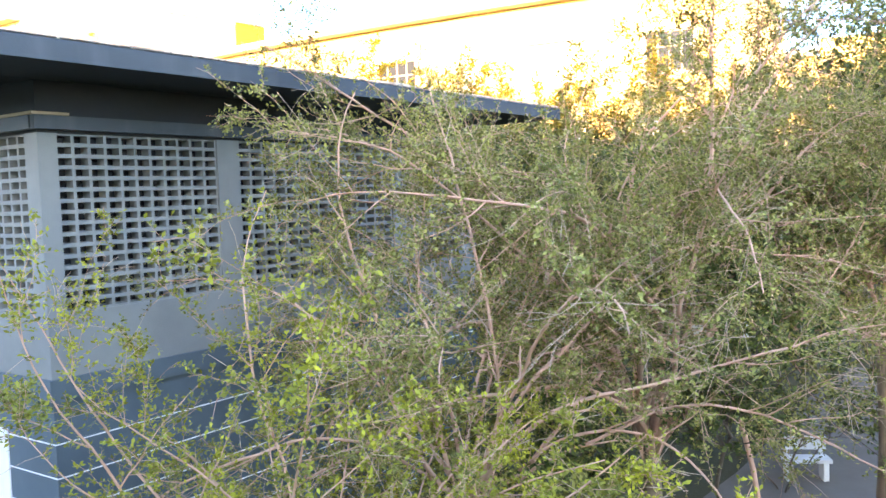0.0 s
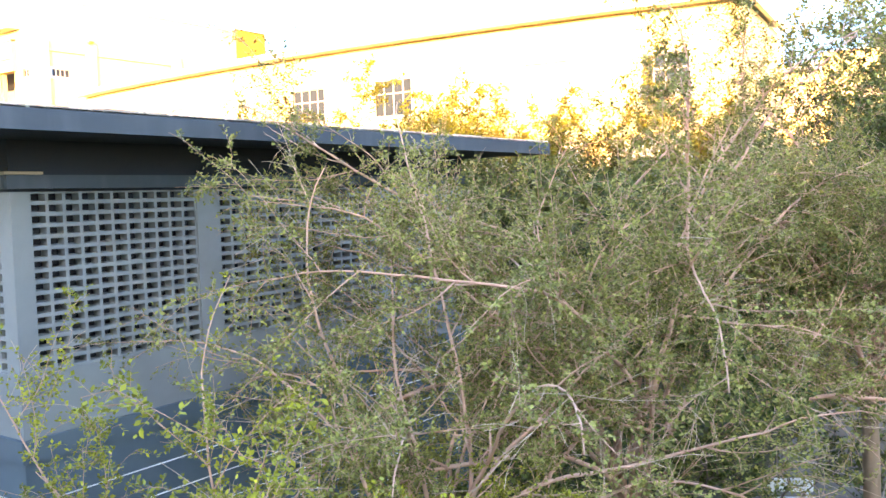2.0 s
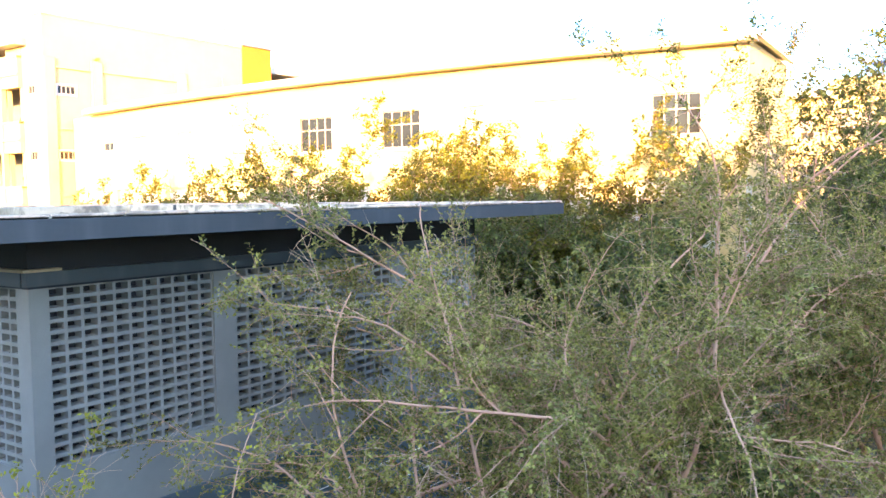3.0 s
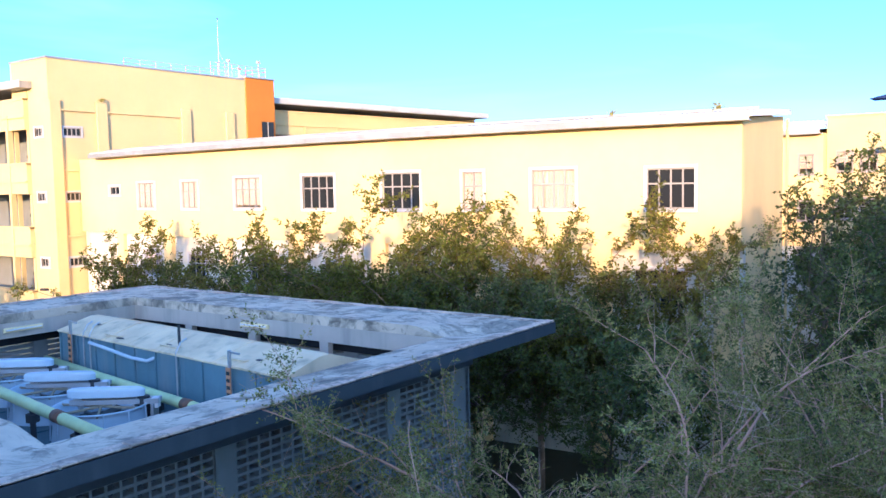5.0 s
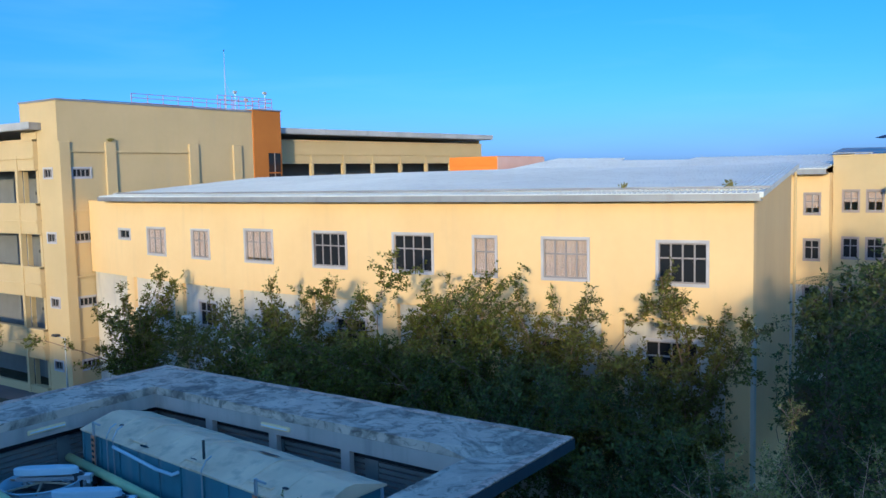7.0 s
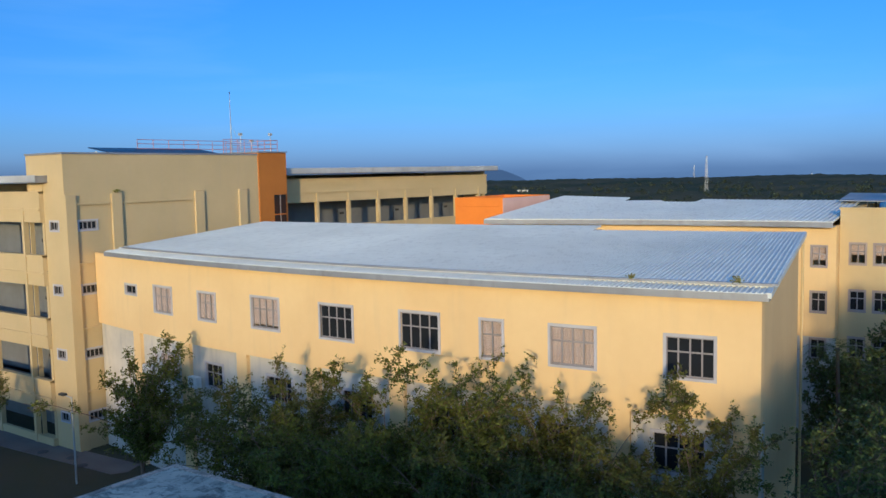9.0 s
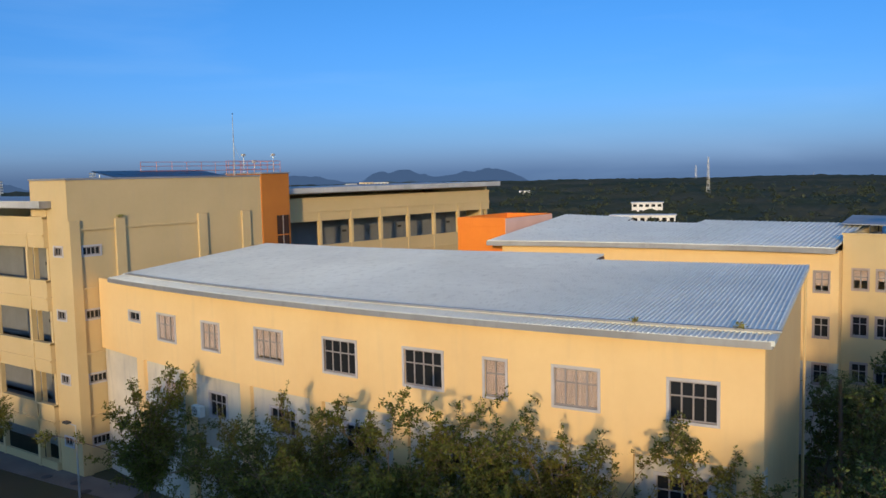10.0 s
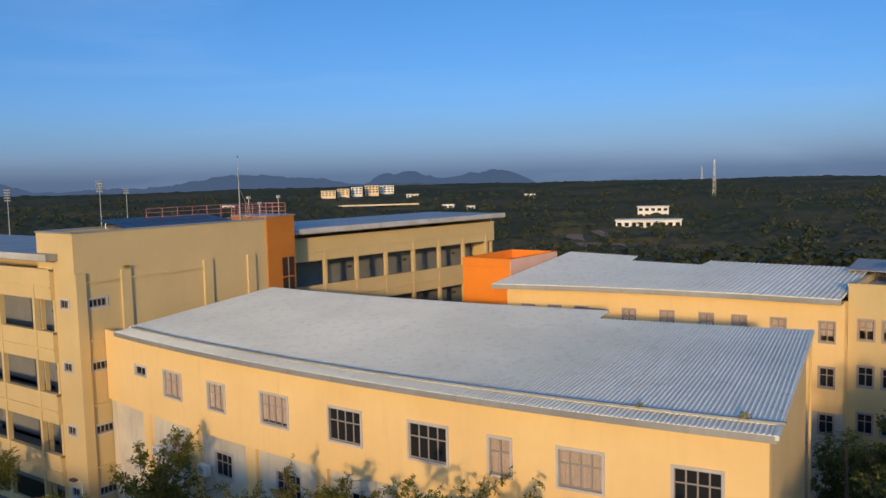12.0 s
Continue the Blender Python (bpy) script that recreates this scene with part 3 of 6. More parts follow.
for k, (a, b) in enumerate(((12.6, 13.6), (13.7, 15.2))):
    cw = part("corner_window", Shape().box(-49.92, 47.75, a, -49.84, 48.97, b), GLASS, tower, "dark tinted corner window")
    part("glazing_bar", Shape().box(-49.86, 48.3, a, -49.8, 48.37, b), BAR, cw)

# ---- corridor wings ----


EDGE = material("pale_roof_edge_metal", (0.50, 0.50, 0.50), (0.40, 0.40, 0.40), 0.5, grain=2, patch=0.4, stain=(0.25, 0.24, 0.22), stain_amount=0.4)


def corridor_wing(name, label, origin, angle, length, floors, base, roof_top, roof_over, bays):
    """A wing of open corridors. Local x runs along the front, y into the building."""
    m0 = pose(*origin, 0, 0, angle)
    w = thing(name, label, "building", origin)
    for z0, z1 in floors:
        part("parapet", Shape().box(0, 0, z1, length, 0.25, z1 + 1.95, m=m0), CREAM, w)
        part("ledge", Shape().box(0, -0.06, z1 + 1.95 - 0.1, length, 0.32, z1 + 2.0, m=m0), CREAM, w)
        part("string_course", Shape().box(0, -0.1, z1 + 0.75, length, 0.0, z1 + 0.87, m=m0), CREAM, w)
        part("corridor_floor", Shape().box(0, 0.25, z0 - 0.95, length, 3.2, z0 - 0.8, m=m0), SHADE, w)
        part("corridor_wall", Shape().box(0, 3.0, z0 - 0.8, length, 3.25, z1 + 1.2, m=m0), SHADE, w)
        for k, x in enumerate(bays):
            if k % 2 == 0:
                d = part("door", Shape().box(x + 1.2, 2.94, z0 - 0.8, x + 2.1, 3.0, z0 + 1.25, m=m0), CORRIDOR_DOOR, w, "corridor door greyed for the shade in the bay")
                part("sign_plate", Shape().box(x + 1.4, 2.92, z0 + 0.75, x + 1.9, 2.94, z0 + 0.95, m=m0), SIGN_DARK, d)
    part("base_wall", Shape().box(0, 0, -1.4, length, 0.25, floors[-1][0] + 0.0, m=m0), CREAM, w)
    for x in bays:
        part("column", Shape().box(x - 0.13, -0.07, -1.3, x + 0.13, 0.27, roof_top - 2.05, m=m0), CREAM, w)
    part("back_wall", Shape().box(0, 9.0, -1.4, length, 9.3, roof_top - 0.5, m=m0), CREAM, w)
    part("side_wall", Shape().box(length - 0.25, 0.25, -1.4, length, 9.0, roof_top - 0.5, m=m0), CREAM, w)
    part("roof_edge", Shape().box(-0.1, -roof_over - 0.05, roof_top - 0.4, length + 0.65, -roof_over, roof_top + 0.03, m=m0), EDGE, w, "pale grey metal roof edge")
    part("roof", Shape().box(-0.05, -roof_over, roof_top - 0.45, length + 0.6, 9.6, roof_top, m=m0), GUTTER, w, "flat grey roof slab with metal edge")
    return w


FLOORS = [(11.65, 14.0), (7.55, 9.9), (3.45, 5.8), (-0.15, 1.7)]
corridor_wing("corridor_wing", "cream four-storey wing with open corridors and dark bays", (-78, 30.0, 0), 0, 25.6, FLOORS, 0, 17.0, 0.5, [0.5, 5.1, 9.7, 14.3, 18.9, 23.5])
far_dir = math.degrees(math.atan2(27.4, 3.0))
corridor_wing("corridor_wing", "cream four-storey wing behind the tower with open corridors", (-51.6, 49.25, 0), far_dir, 27.5, [(12.3, 14.4), (8.2, 10.3), (4.1, 6.2), (0.0, 2.1)], 0, 17.25, 1.0, [1.0, 4.6, 8.2, 11.8, 15.4, 19.0, 22.6, 26.2])

# ---- orange block, rear block, right block ----
ob = thing("orange_block", "low orange rendered block, side wall tinted pink for shade", "building", (-38, 62, 0))
part("wall", Shape().bevel_box(-40.1, 58.6, -1, -35.5, 66.3, 13.9, 0.03), ORANGE, ob, "bright orange front wall")
for bx0, by0, bx1, by1 in ((-40.1, 58.6, -39.9, 66.3), (-35.7, 58.6, -35.5, 66.3), (-39.9, 58.6, -35.7, 58.8), (-39.9, 66.1, -35.7, 66.3)):
    part("parapet", Shape().box(bx0, by0, 13.9, bx1, by1, 14.6), ORANGE, ob)
part("window_frame", Shape().box(-36.5, 58.55, 10.0, -35.9, 58.6, 11.0), TRIM, ob)
part("window_pane", Shape().box(-36.42, 58.54, 10.08, -35.98, 58.55, 10.92), GLASS, ob)
part("side_wall", Shape().box(-35.5, 58.65, -1, -35.45, 66.3, 14.55), PINK_SHADE, ob, "side wall tinted pale pink for its shaded look")

rear = thing("rear_block", "yellow rear block with stepped blue-grey metal roof", "building", (-22, 60, 0))


def rear_y(x):
    return 58.95 - (x + 12.5) ** 2 / 165


def rear_roof(x, y):
    return (x, y, 13.1 + 0.105 * (y - rear_y(x) + 0.7))


REAR_X, REAR_Z = (-32.6, -30.6, -28.6, -25.1, -22.4, -19.7, -17.5, -15.0, -12.0), (10.2, 7.25, 4.2)
rear_holes = [(x - 0.42, x + 0.42, z, z + 1.25) for x in REAR_X for z in REAR_Z]
part("wall", holed_wall(-34.2, -10.98, 5.6, 12.8, [h for h in rear_holes if h[2] > 6], 0.3, rear_y, None, 1.5), YELLOW, rear, "yellow painted upper wall")
part("wall", holed_wall(-34.2, -10.98, -1.0, 5.6, [h for h in rear_holes if h[2] < 6], 0.3, lambda x: rear_y(x) + 0.05, None, 1.5), WHITE_WALL, rear, "white painted lower wall")
part("side_wall", Shape().box(-34.2, rear_y(-34.2) + 0.36, -1, -33.9, 66, 13.0), YELLOW, rear)
part("end_wall", Shape().box(-11.28, 59.27, -1, -10.99, 59.9, 12.8), YELLOW, rear)
part("back_wall", Shape().box(-33.9, 65.7, -1, -10.98, 66, 13.4), YELLOW, rear)
part("roof", ribbed_roof(lambda x: rear_roof(x, rear_y(x) + 0.3), lambda x: rear_roof(x, 67.8 if x < -28.6 else 66.0 if x < -22.6 else 67.6), -35.0, -11.05, 0.33), ROOF, rear, "stepped blue-grey ribbed roof")
part("eave_strip", ribbed_roof(lambda x: rear_roof(x, rear_y(x) - 0.72), lambda x: rear_roof(x, rear_y(x) + 0.25), -35.0, -11.05, 0.33), ROOF, rear)
rg = Shape()
for i in range(31):
    x = -35.0 + 23.95 * i / 30
    y = rear_y(x) - 0.8
    rg.v += [(x, y, 12.72), (x, y, 13.05), (x, y + 0.06, 13.05), (x, y + 0.06, 12.8), (x, y + 0.8, 12.8), (x, y + 0.8, 12.72)]
rg.f = [(i * 6 + j, (i + 1) * 6 + j, (i + 1) * 6 + (j + 1) % 6, i * 6 + (j + 1) % 6) for i in range(30) for j in range(6)] + [(5, 4, 3, 2, 1, 0), (180, 181, 182, 183, 184, 185)]
part("gutter", rg, GUTTER, rear, "grey metal gutter with brackets")
for x in REAR_X:
    for z in REAR_Z:
        a = math.degrees(math.atan(-2 * (x + 12.5) / 165))
        window(rear, pose(x, rear_y(x), 0, 0, 0, a), 0.84, z, z + 1.25, 2, 2, 0.7 if z > 9 else None, frame_mat=BROWN_TRIM)

right = thing("corner_block", "pale yellow corner block with roof terrace", "building", (-5, 64, 0))
RIGHT_X = (-9.9, -8.5, -6.2, -4.4, -2.6)
part("wall", holed_wall(-10.97, 6.0, -1, 13.8, [(x - 0.42, x + 0.42, z, z + 1.25) for x in RIGHT_X for z in (10.35, 7.35, 4.3)], 0.3, lambda x: 59.9), CREAM, right, "pale yellow painted front wall")
part("side_wall", Shape().box(-10.97, 60.2, -1, -10.67, 70, 13.8), CREAM, right)
part("back_wall", Shape().box(-10.67, 69.7, -1, 6, 70, 13.8), CREAM, right)
part("side_wall", Shape().box(5.7, 60.2, -1, 6, 69.7, 13.8), CREAM, right)
part("roof_slab", Shape().box(-10.67, 60.2, 13.2, 5.7, 69.7, 13.4), CONCRETE, right)
part("parapet_cap", Shape().box(-11.03, 59.82, 13.8, 6.05, 60.24, 13.92), CREAM, right)
part("canopy", Shape().box(-7.6, 58.7, 11.6, -2.0, 59.9, 11.95), CREAM, right)
for x in RIGHT_X:
    for z in (10.35, 7.35, 4.3):
        window(right, pose(x, 59.9, 0), 0.84, z, z + 1.25, 2, 2, 0.55 if z > 10 else None, frame_mat=BROWN_TRIM)
# roof terrace lean-to
lean = thing("roof_shelter", "small dark roof shelter with sloping sheet on posts", "shelter", (-8, 67, 13.4))
part("roof", Shape().add([(-12.2, 65.6, 14.1), (-3.5, 65.6, 13.95), (-3.5, 69.6, 14.35), (-12.2, 69.6, 14.5), (-12.2, 65.6, 14.16), (-3.5, 65.6, 14.01), (-3.5, 69.6, 14.41), (-12.2, 69.6, 14.56)], [(3, 2, 1, 0), (4, 5, 6, 7), (0, 1, 5, 4), (1, 2, 6, 5), (2, 3, 7, 6), (3, 0, 4, 7)]), GUTTER, lean)
for x in (-10.4, -7.2, -3.9):
    for y, z in ((65.9, 14.05), (69.3, 14.4)):
        part("post", Shape().tube([(x, y, 13.4), (x, y, z)], 0.05, 8), DARK_STEEL, lean)
solo("water_drum", Shape().lathe(-9.0, 64.6, [(0.0, 13.4), (0.42, 13.4), (0.46, 13.55), (0.46, 13.95), (0.38, 14.1), (0.0, 14.1)], 20), material("blue_plastic", (0.05, 0.16, 0.38), rough=0.5), "blue plastic water drum on the roof terrace", "water drum", smooth=True)
brolly = thing("parasol", "dark blue square parasol on a roof terrace post", "parasol", (-7.9, 63.3, 13.4))
part("pole", Shape().tube([(-7.9, 63.3, 13.4), (-7.9, 63.3, 15.3)], 0.045, 8), DARK_STEEL, brolly)
part("canopy", Shape().add([(-8.95, 62.3, 15.0), (-6.85, 62.3, 15.0), (-6.85, 64.3, 15.0), (-8.95, 64.3, 15.0), (-7.9, 63.3, 15.35)], [(0, 1, 4), (1, 2, 4), (2, 3, 4), (3, 0, 4), (3, 2, 1, 0)]), material("navy_canvas", (0.02, 0.05, 0.14), rough=0.9), brolly)
wing_rail = thing("roof_railing", "reddish steel railing on the corridor wing's roof", "railing", (-58, 34.5, 17.0))
for k in range(7):
    part("post", Shape().tube([(-60.6 + 0.9 * k, 34.5, 17.0), (-60.6 + 0.9 * k, 34.5, 17.75)], 0.04, 6), PINK_RAIL, wing_rail)
for z in (17.35, 17.75):
    part("bar", Shape().tube([(-60.6, 34.5, z), (-55.2, 34.5, z)], 0.035, 6), PINK_RAIL, wing_rail)

# plain unseen block closing the court behind the camera, added to shade it
south = thing("south_block", "plain cream block, unseen to the south, that shades the court", "building", (-15, -26, 0))
part("wall", Shape().box(-14, -30, -2, 20, -22, 14.8), CREAM, south)
# wing heights set how far the low sun reaches
part("low_wing_wall", Shape().box(-80, -30, -2, -14, -22, 11.2), CREAM, south, "lower cream wing that lets low sun reach the tower")
part("wing_wall", Shape().box(20, -30, -2, 75, -22, 17.6), CREAM, south, "taller cream wing that shades the right-hand trees")
part("roof", Shape().box(-14.6, -30.6, 14.8, 20.0, -21.4, 15.2), GUTTER, south)

# ---- plant room: walled enclosure of vent blocks with an open middle ----
WX, WY0, WY1, WX0 = -10.15, 6.98, 17.4, -22.9
Z_LOW, Z_GRILLE0, Z_GRILLE1, Z_BEAM, Z_TOP = 2.2, 3.36, 5.76, 6.45, 6.71
plant = thing("plant_room", "slate-blue plant room with vent-block walls and concrete roof ring", "building", (-16, 12, -1.5))
SIDES = {"front": (WX - 0.2, WY0, WX, WY1), "left": (WX0, WY0, WX0 + 0.2, WY1), "near": (WX0 + 0.2, WY0, WX - 0.2, WY0 + 0.2), "back": (WX0 + 0.2, WY1 - 0.2, WX - 0.2, WY1)}
for side, (x0, y0, x1, y1) in SIDES.items():
    part("lower_wall", Shape().box(x0, y0, -1.7, x1, y1, Z_LOW), SLATE, plant, "slate-blue painted lower wall")
    part("wall_band", Shape().box(x0, y0, Z_LOW, x1, y1, Z_GRILLE0), GRILLE, plant, "smooth grey wall band")
    # lintel takes the near-black shade colour instead of the wall's slate
    part("lintel", Shape().box(x0, y0, Z_GRILLE1, x1, y1, Z_BEAM), DEEP_SHADE, plant)
# ledge, mouldings and joint strips round the two seen sides
part("ledge", Shape().box(WX, WY0 - 0.06, Z_LOW, WX + 0.06, WY1, 2.5), SLATE, plant)
part("ledge", Shape().box(WX0, WY0 - 0.06, Z_LOW, WX, WY0, 2.5), SLATE, plant)
part("moulding", Shape().box(WX, WY0 - 0.08, 5.8, WX + 0.1, WY1, 5.98), FASCIA, plant)
part("moulding", Shape().box(WX0, WY0 - 0.1, 5.8, WX, WY0, 5.98), FASCIA, plant)
part("moulding_cap", Shape().box(-12.5, WY0 - 0.12, 5.984, WX + 0.12, WY0 + 0.4, 6.02), material("tan_render", (0.42, 0.31, 0.2), (0.33, 0.24, 0.16), 0.85), plant)
for z in (1.62, 1.16, 0.70, 0.24, -0.22, -0.68, -1.14):
    part("joint_strip", Shape().box(WX, WY0, z, WX + 0.008, WY1, z + 0.018), STRIP, plant)
    part("joint_strip", Shape().box(-11.35, WY0 - 0.008, z, WX, WY0, z + 0.018), STRIP, plant)
# white panel stands for a bright area beside the corner
part("white_panel", Shape().box(-12.6, WY0 - 0.02, -1.7, -11.35, WY0, Z_LOW - 0.5), STRIP, plant, "plain white panel on the near wall")
# pillars between the vent panels
for y0, y1 in ((WY0 + 0.2, 7.255), (9.94, 10.39), (14.37, 14.8), (16.66, WY1 - 0.2)):
    part("pillar", Shape().box(WX - 0.2, y0, Z_GRILLE0, WX, y1, Z_GRILLE1), GRILLE, plant)
for x0, x1 in ((-10.46, WX), (-13.9, -13.46), (-17.35, -16.9), (-20.8, -20.35), (WX0, WX0 + 0.3)):
    part("pillar", Shape().box(x0, WY0, Z_GRILLE0, x1, WY0 + 0.2, Z_GRILLE1), GRILLE, plant)
    part("pillar", Shape().box(x0, WY1 - 0.2, Z_GRILLE0, x1, WY1, Z_GRILLE1), GRILLE, plant)
for y0, y1 in ((WY0 + 0.2, 7.25), (10.2, 10.6), (13.8, 14.2), (16.9, 17.2)):
    part("pillar", Shape().box(WX0, y0, Z_GRILLE0, WX0 + 0.2, y1, Z_GRILLE1), GRILLE, plant)


def vent_block(w, h):
    """One vent block: a frame with a slot and a sloping sill, w along y, facing +x."""
    sh = Shape()
    a, b, t = 0.023, 0.026, 0.17
    o = [(0, 0), (w, 0), (w, h), (0, h)]
    i = [(a, b), (w - a, b), (w - a, h - b), (a, h - b)]
    sh.v = [(0, y, z) for y, z in o] + [(0, y, z) for y, z in i] + [(-t, y, z + (0.012 if z < h / 2 else 0)) for y, z in i] + [(-t, y, z) for y, z in o]
    for k in range(4):
        n = (k + 1) % 4
        sh.f += [(k, n, 4 + n, 4 + k), (4 + k, 4 + n, 8 + n, 8 + k), (8 + k, 8 + n, 12 + n, 12 + k)]
    return sh


ROWS_V = 16
PH = (Z_GRILLE1 - Z_GRILLE0) / ROWS_V
BLOCK_MESHES = {}


def block_panel(start, count, width, at, turn, single):
    """A panel of vent blocks; single ones are parts of their own, the rest one joined part."""
    key = round(width, 4)
    if key not in BLOCK_MESHES:
        BLOCK_MESHES[key] = vent_block(width, PH).mesh("vent_block", GRILLE)
    joined = Shape()
    for c in range(count):
        for r in range(ROWS_V):
            m = pose(*at, 0, 0, turn) @ pose(0, start + c * width, Z_GRILLE0 + r * PH)
            if single:
                ob = new("vent_block", BLOCK_MESHES[key])
                ob.parent = plant
                ob.matrix_basis = Matrix.Translation(-plant.location) @ m
            else:
                src = vent_block(width, PH)
                joined.add([m @ Vector(p) for p in src.v], src.f)
    if not single:
        part("vent_blocks", joined, GRILLE, plant, "pierced grey vent blocks", kind="stuff")


block_panel(7.255, 11, (9.94 - 7.255) / 11, (WX - 0.04, 0, 0), 0, True)
block_panel(10.39, 15, (14.37 - 10.39) / 15, (WX - 0.04, 0, 0), 0, False)
block_panel(14.8, 7, (16.66 - 14.8) / 7, (WX - 0.04, 0, 0), 0, False)
for x1, n, single in ((-10.46, 7, True), (-12.16, 5, False), (-13.9, 12, False), (-17.35, 12, False)):
    width = 0.2435 if n != 12 else 0.2458
    block_panel(0, n, width, (x1 - n * width, WY0 + 0.04, 0), -90, single)
# near-black sheets added to paint the darkness inside the vent openings
part("vent_shade_sheet", Shape().box(WX - 0.26, WY0 + 0.3, Z_GRILLE0, WX - 0.22, WY1 - 0.2, Z_GRILLE1), DEEP_SHADE, plant, "near-black sheet added for the shade behind the vent blocks")
part("vent_shade_sheet", Shape().box(WX0 + 0.2, WY0 + 0.22, Z_GRILLE0, WX - 0.22, WY0 + 0.26, Z_GRILLE1), DEEP_SHADE, plant, "near-black sheet added for the shade behind the vent blocks")
# dark louvred infill seen from inside along back and left walls
for z in [Z_GRILLE0 + 0.15 * k for k in range(16)]:
    part("louvre", Shape().box(WX0 + 0.3, WY1 - 0.17, z, WX, WY1 - 0.05, z + 0.1), GRILLE, plant)
    part("louvre", Shape().box(WX0 + 0.05, WY0 + 0.2, z, WX0 + 0.17, WY1 - 0.2, z + 0.1), GRILLE, plant)
# roof ring with an outer fascia, a worn top and inner beams
O = 1.47
RX1, RY0, RX0, RY1 = WX + O, WY0 - O, WX0 - O, WY1 + O
IX1, IY0, IX0, IY1 = WX - 0.25, WY0 + 0.25, -22.15, 16.75


def ring_shape(o, i, z0, z1, cuts=14):
    """A flat ring between two rectangles, its long runs cut so that the top can sag a little."""
    sh = Shape()
    def loop(r):
        x0, y0, x1, y1 = r
        return [(x1, y0 + (y1 - y0) * k / cuts) for k in range(cuts)] + [(x1 + (x0 - x1) * k / cuts, y1) for k in range(cuts)] + [(x0, y1 + (y0 - y1) * k / cuts) for k in range(cuts)] + [(x0 + (x1 - x0) * k / cuts, y0) for k in range(cuts)]
    lo, li = loop(o), loop(i)
    n = len(lo)
    mid = [((a[0] + b[0]) / 2, (a[1] + b[1]) / 2) for a, b in zip(lo, li)]
    sh.v = [(x, y, z1) for x, y in lo] + [(x, y, z1 - 0.025 + 0.02 * noise.noise((x, y, 0)) - (0.1 if x > i[2] else 0)) for x, y in mid] + [(x, y, z1 - (0.2 if x > i[2] - 0.01 else 0)) for x, y in li] + [(x, y, z0) for x, y in lo] + [(x, y, z0) for x, y in li]
    for k in range(n):
        j = (k + 1) % n
        sh.f += [(k, j, n + j, n + k), (n + k, n + j, 2 * n + j, 2 * n + k), (3 * n + j, 3 * n + k, 4 * n + k, 4 * n + j), (k, 3 * n + k, 3 * n + j, j), (2 * n + j, 4 * n + j, 4 * n + k, 2 * n + k)]
    return sh


part("roof_ring", ring_shape((RX0, RY0, RX1, RY1), (IX0, IY0, IX1, IY1), 6.47, Z_TOP), RING_TOP, plant, "weathered concrete roof ring with dark water stains")
for x0, y0, x1, y1 in ((RX1, RY0 - 0.02, RX1 + 0.02, RY1 + 0.02), (RX0 - 0.02, RY0 - 0.02, RX0, RY1 + 0.02), (RX0, RY0 - 0.02, RX1, RY0), (RX0, RY1, RX1, RY1 + 0.02)):
    part("fascia", Shape().box(x0, y0, 6.44, x1, y1, Z_TOP - 0.02), FASCIA, plant, "slate-blue painted fascia")
for x0, y0, x1, y1 in ((RX1 - 0.22, RY0, RX1, RY1), (RX0, RY0, RX0 + 0.22, RY1), (RX0 + 0.22, RY0, RX1 - 0.22, RY0 + 0.22), (RX0 + 0.22, RY1 - 0.22, RX1 - 0.22, RY1)):
    long_y = y1 - y0 > x1 - x0
    run = (y1 - y0) if long_y else (x1 - x0)
    n = round(run / 0.95)
    for k in range(n):
        u, v = run * k / n + 0.008, run * (k + 1) / n - 0.008
        box = (x0, y0 + u, x1, y0 + v) if long_y else (x0 + u, y0, x0 + v, y1)
        part("kerb_stone", Shape().bevel_box(box[0], box[1], Z_TOP - 0.06, box[2], box[3], Z_TOP + 0.03 + 0.008 * math.sin(2.3 * k + x0), 0.012), KERB, plant)
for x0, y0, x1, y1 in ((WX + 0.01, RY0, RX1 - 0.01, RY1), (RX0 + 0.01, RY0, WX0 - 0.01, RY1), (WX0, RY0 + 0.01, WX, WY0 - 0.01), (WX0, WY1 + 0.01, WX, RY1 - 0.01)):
    part("soffit", Shape().box(x0, y0, 6.44, x1, y1, 6.468), DEEP_SHADE, plant, "soffit coloured near-black for the shade under the ring")
part("inner_beam", Shape().box(IX0, IY1, 6.05, IX1, IY1 + 0.2, 6.465), BEAM, plant, "grey painted inner beam")
part("inner_beam", Shape().box(IX0 - 0.2, IY0, 6.05, IX0, IY1 + 0.2, 6.465), BEAM, plant, "grey painted inner beam")
for x in (-14.2, -16.9, -19.6):
    part("column", Shape().box(x - 0.15, IY1 + 0.02, -1.5, x + 0.15, IY1 + 0.2, 6.05), BEAM, plant)
plant_floor = solo("plant_room_floor", Shape().box(WX0 + 0.2, WY0 + 0.2, 3.1, WX - 0.2, WY1 - 0.2, 3.3), CONCRETE, "bare dark concrete plant room floor", "floor", kind="structure")


def strip_lamp(at, turn):
    m = pose(*at, 0, 0, turn)
    t = thing("strip_lamp", "unlit cream fluorescent strip lamp on the inner beam", "lamp", at, group="strip lamps of the plant room")
    part("housing", Shape().bevel_box(-0.55, -0.09, -0.06, 0.55, 0.0, 0.06, 0.02, m=m), material("cream_plastic", (0.86, 0.70, 0.38), (0.76, 0.60, 0.32), 0.5), t)
    part("tube", Shape().tube([m @ Vector((-0.5, -0.11, 0.0)), m @ Vector((0.5, -0.11, 0.0))], 0.02, 8), STRIP, t)


strip_lamp((-16.7, IY1, 6.28), 0)
strip_lamp((IX0, 13.2, 6.28), 90)

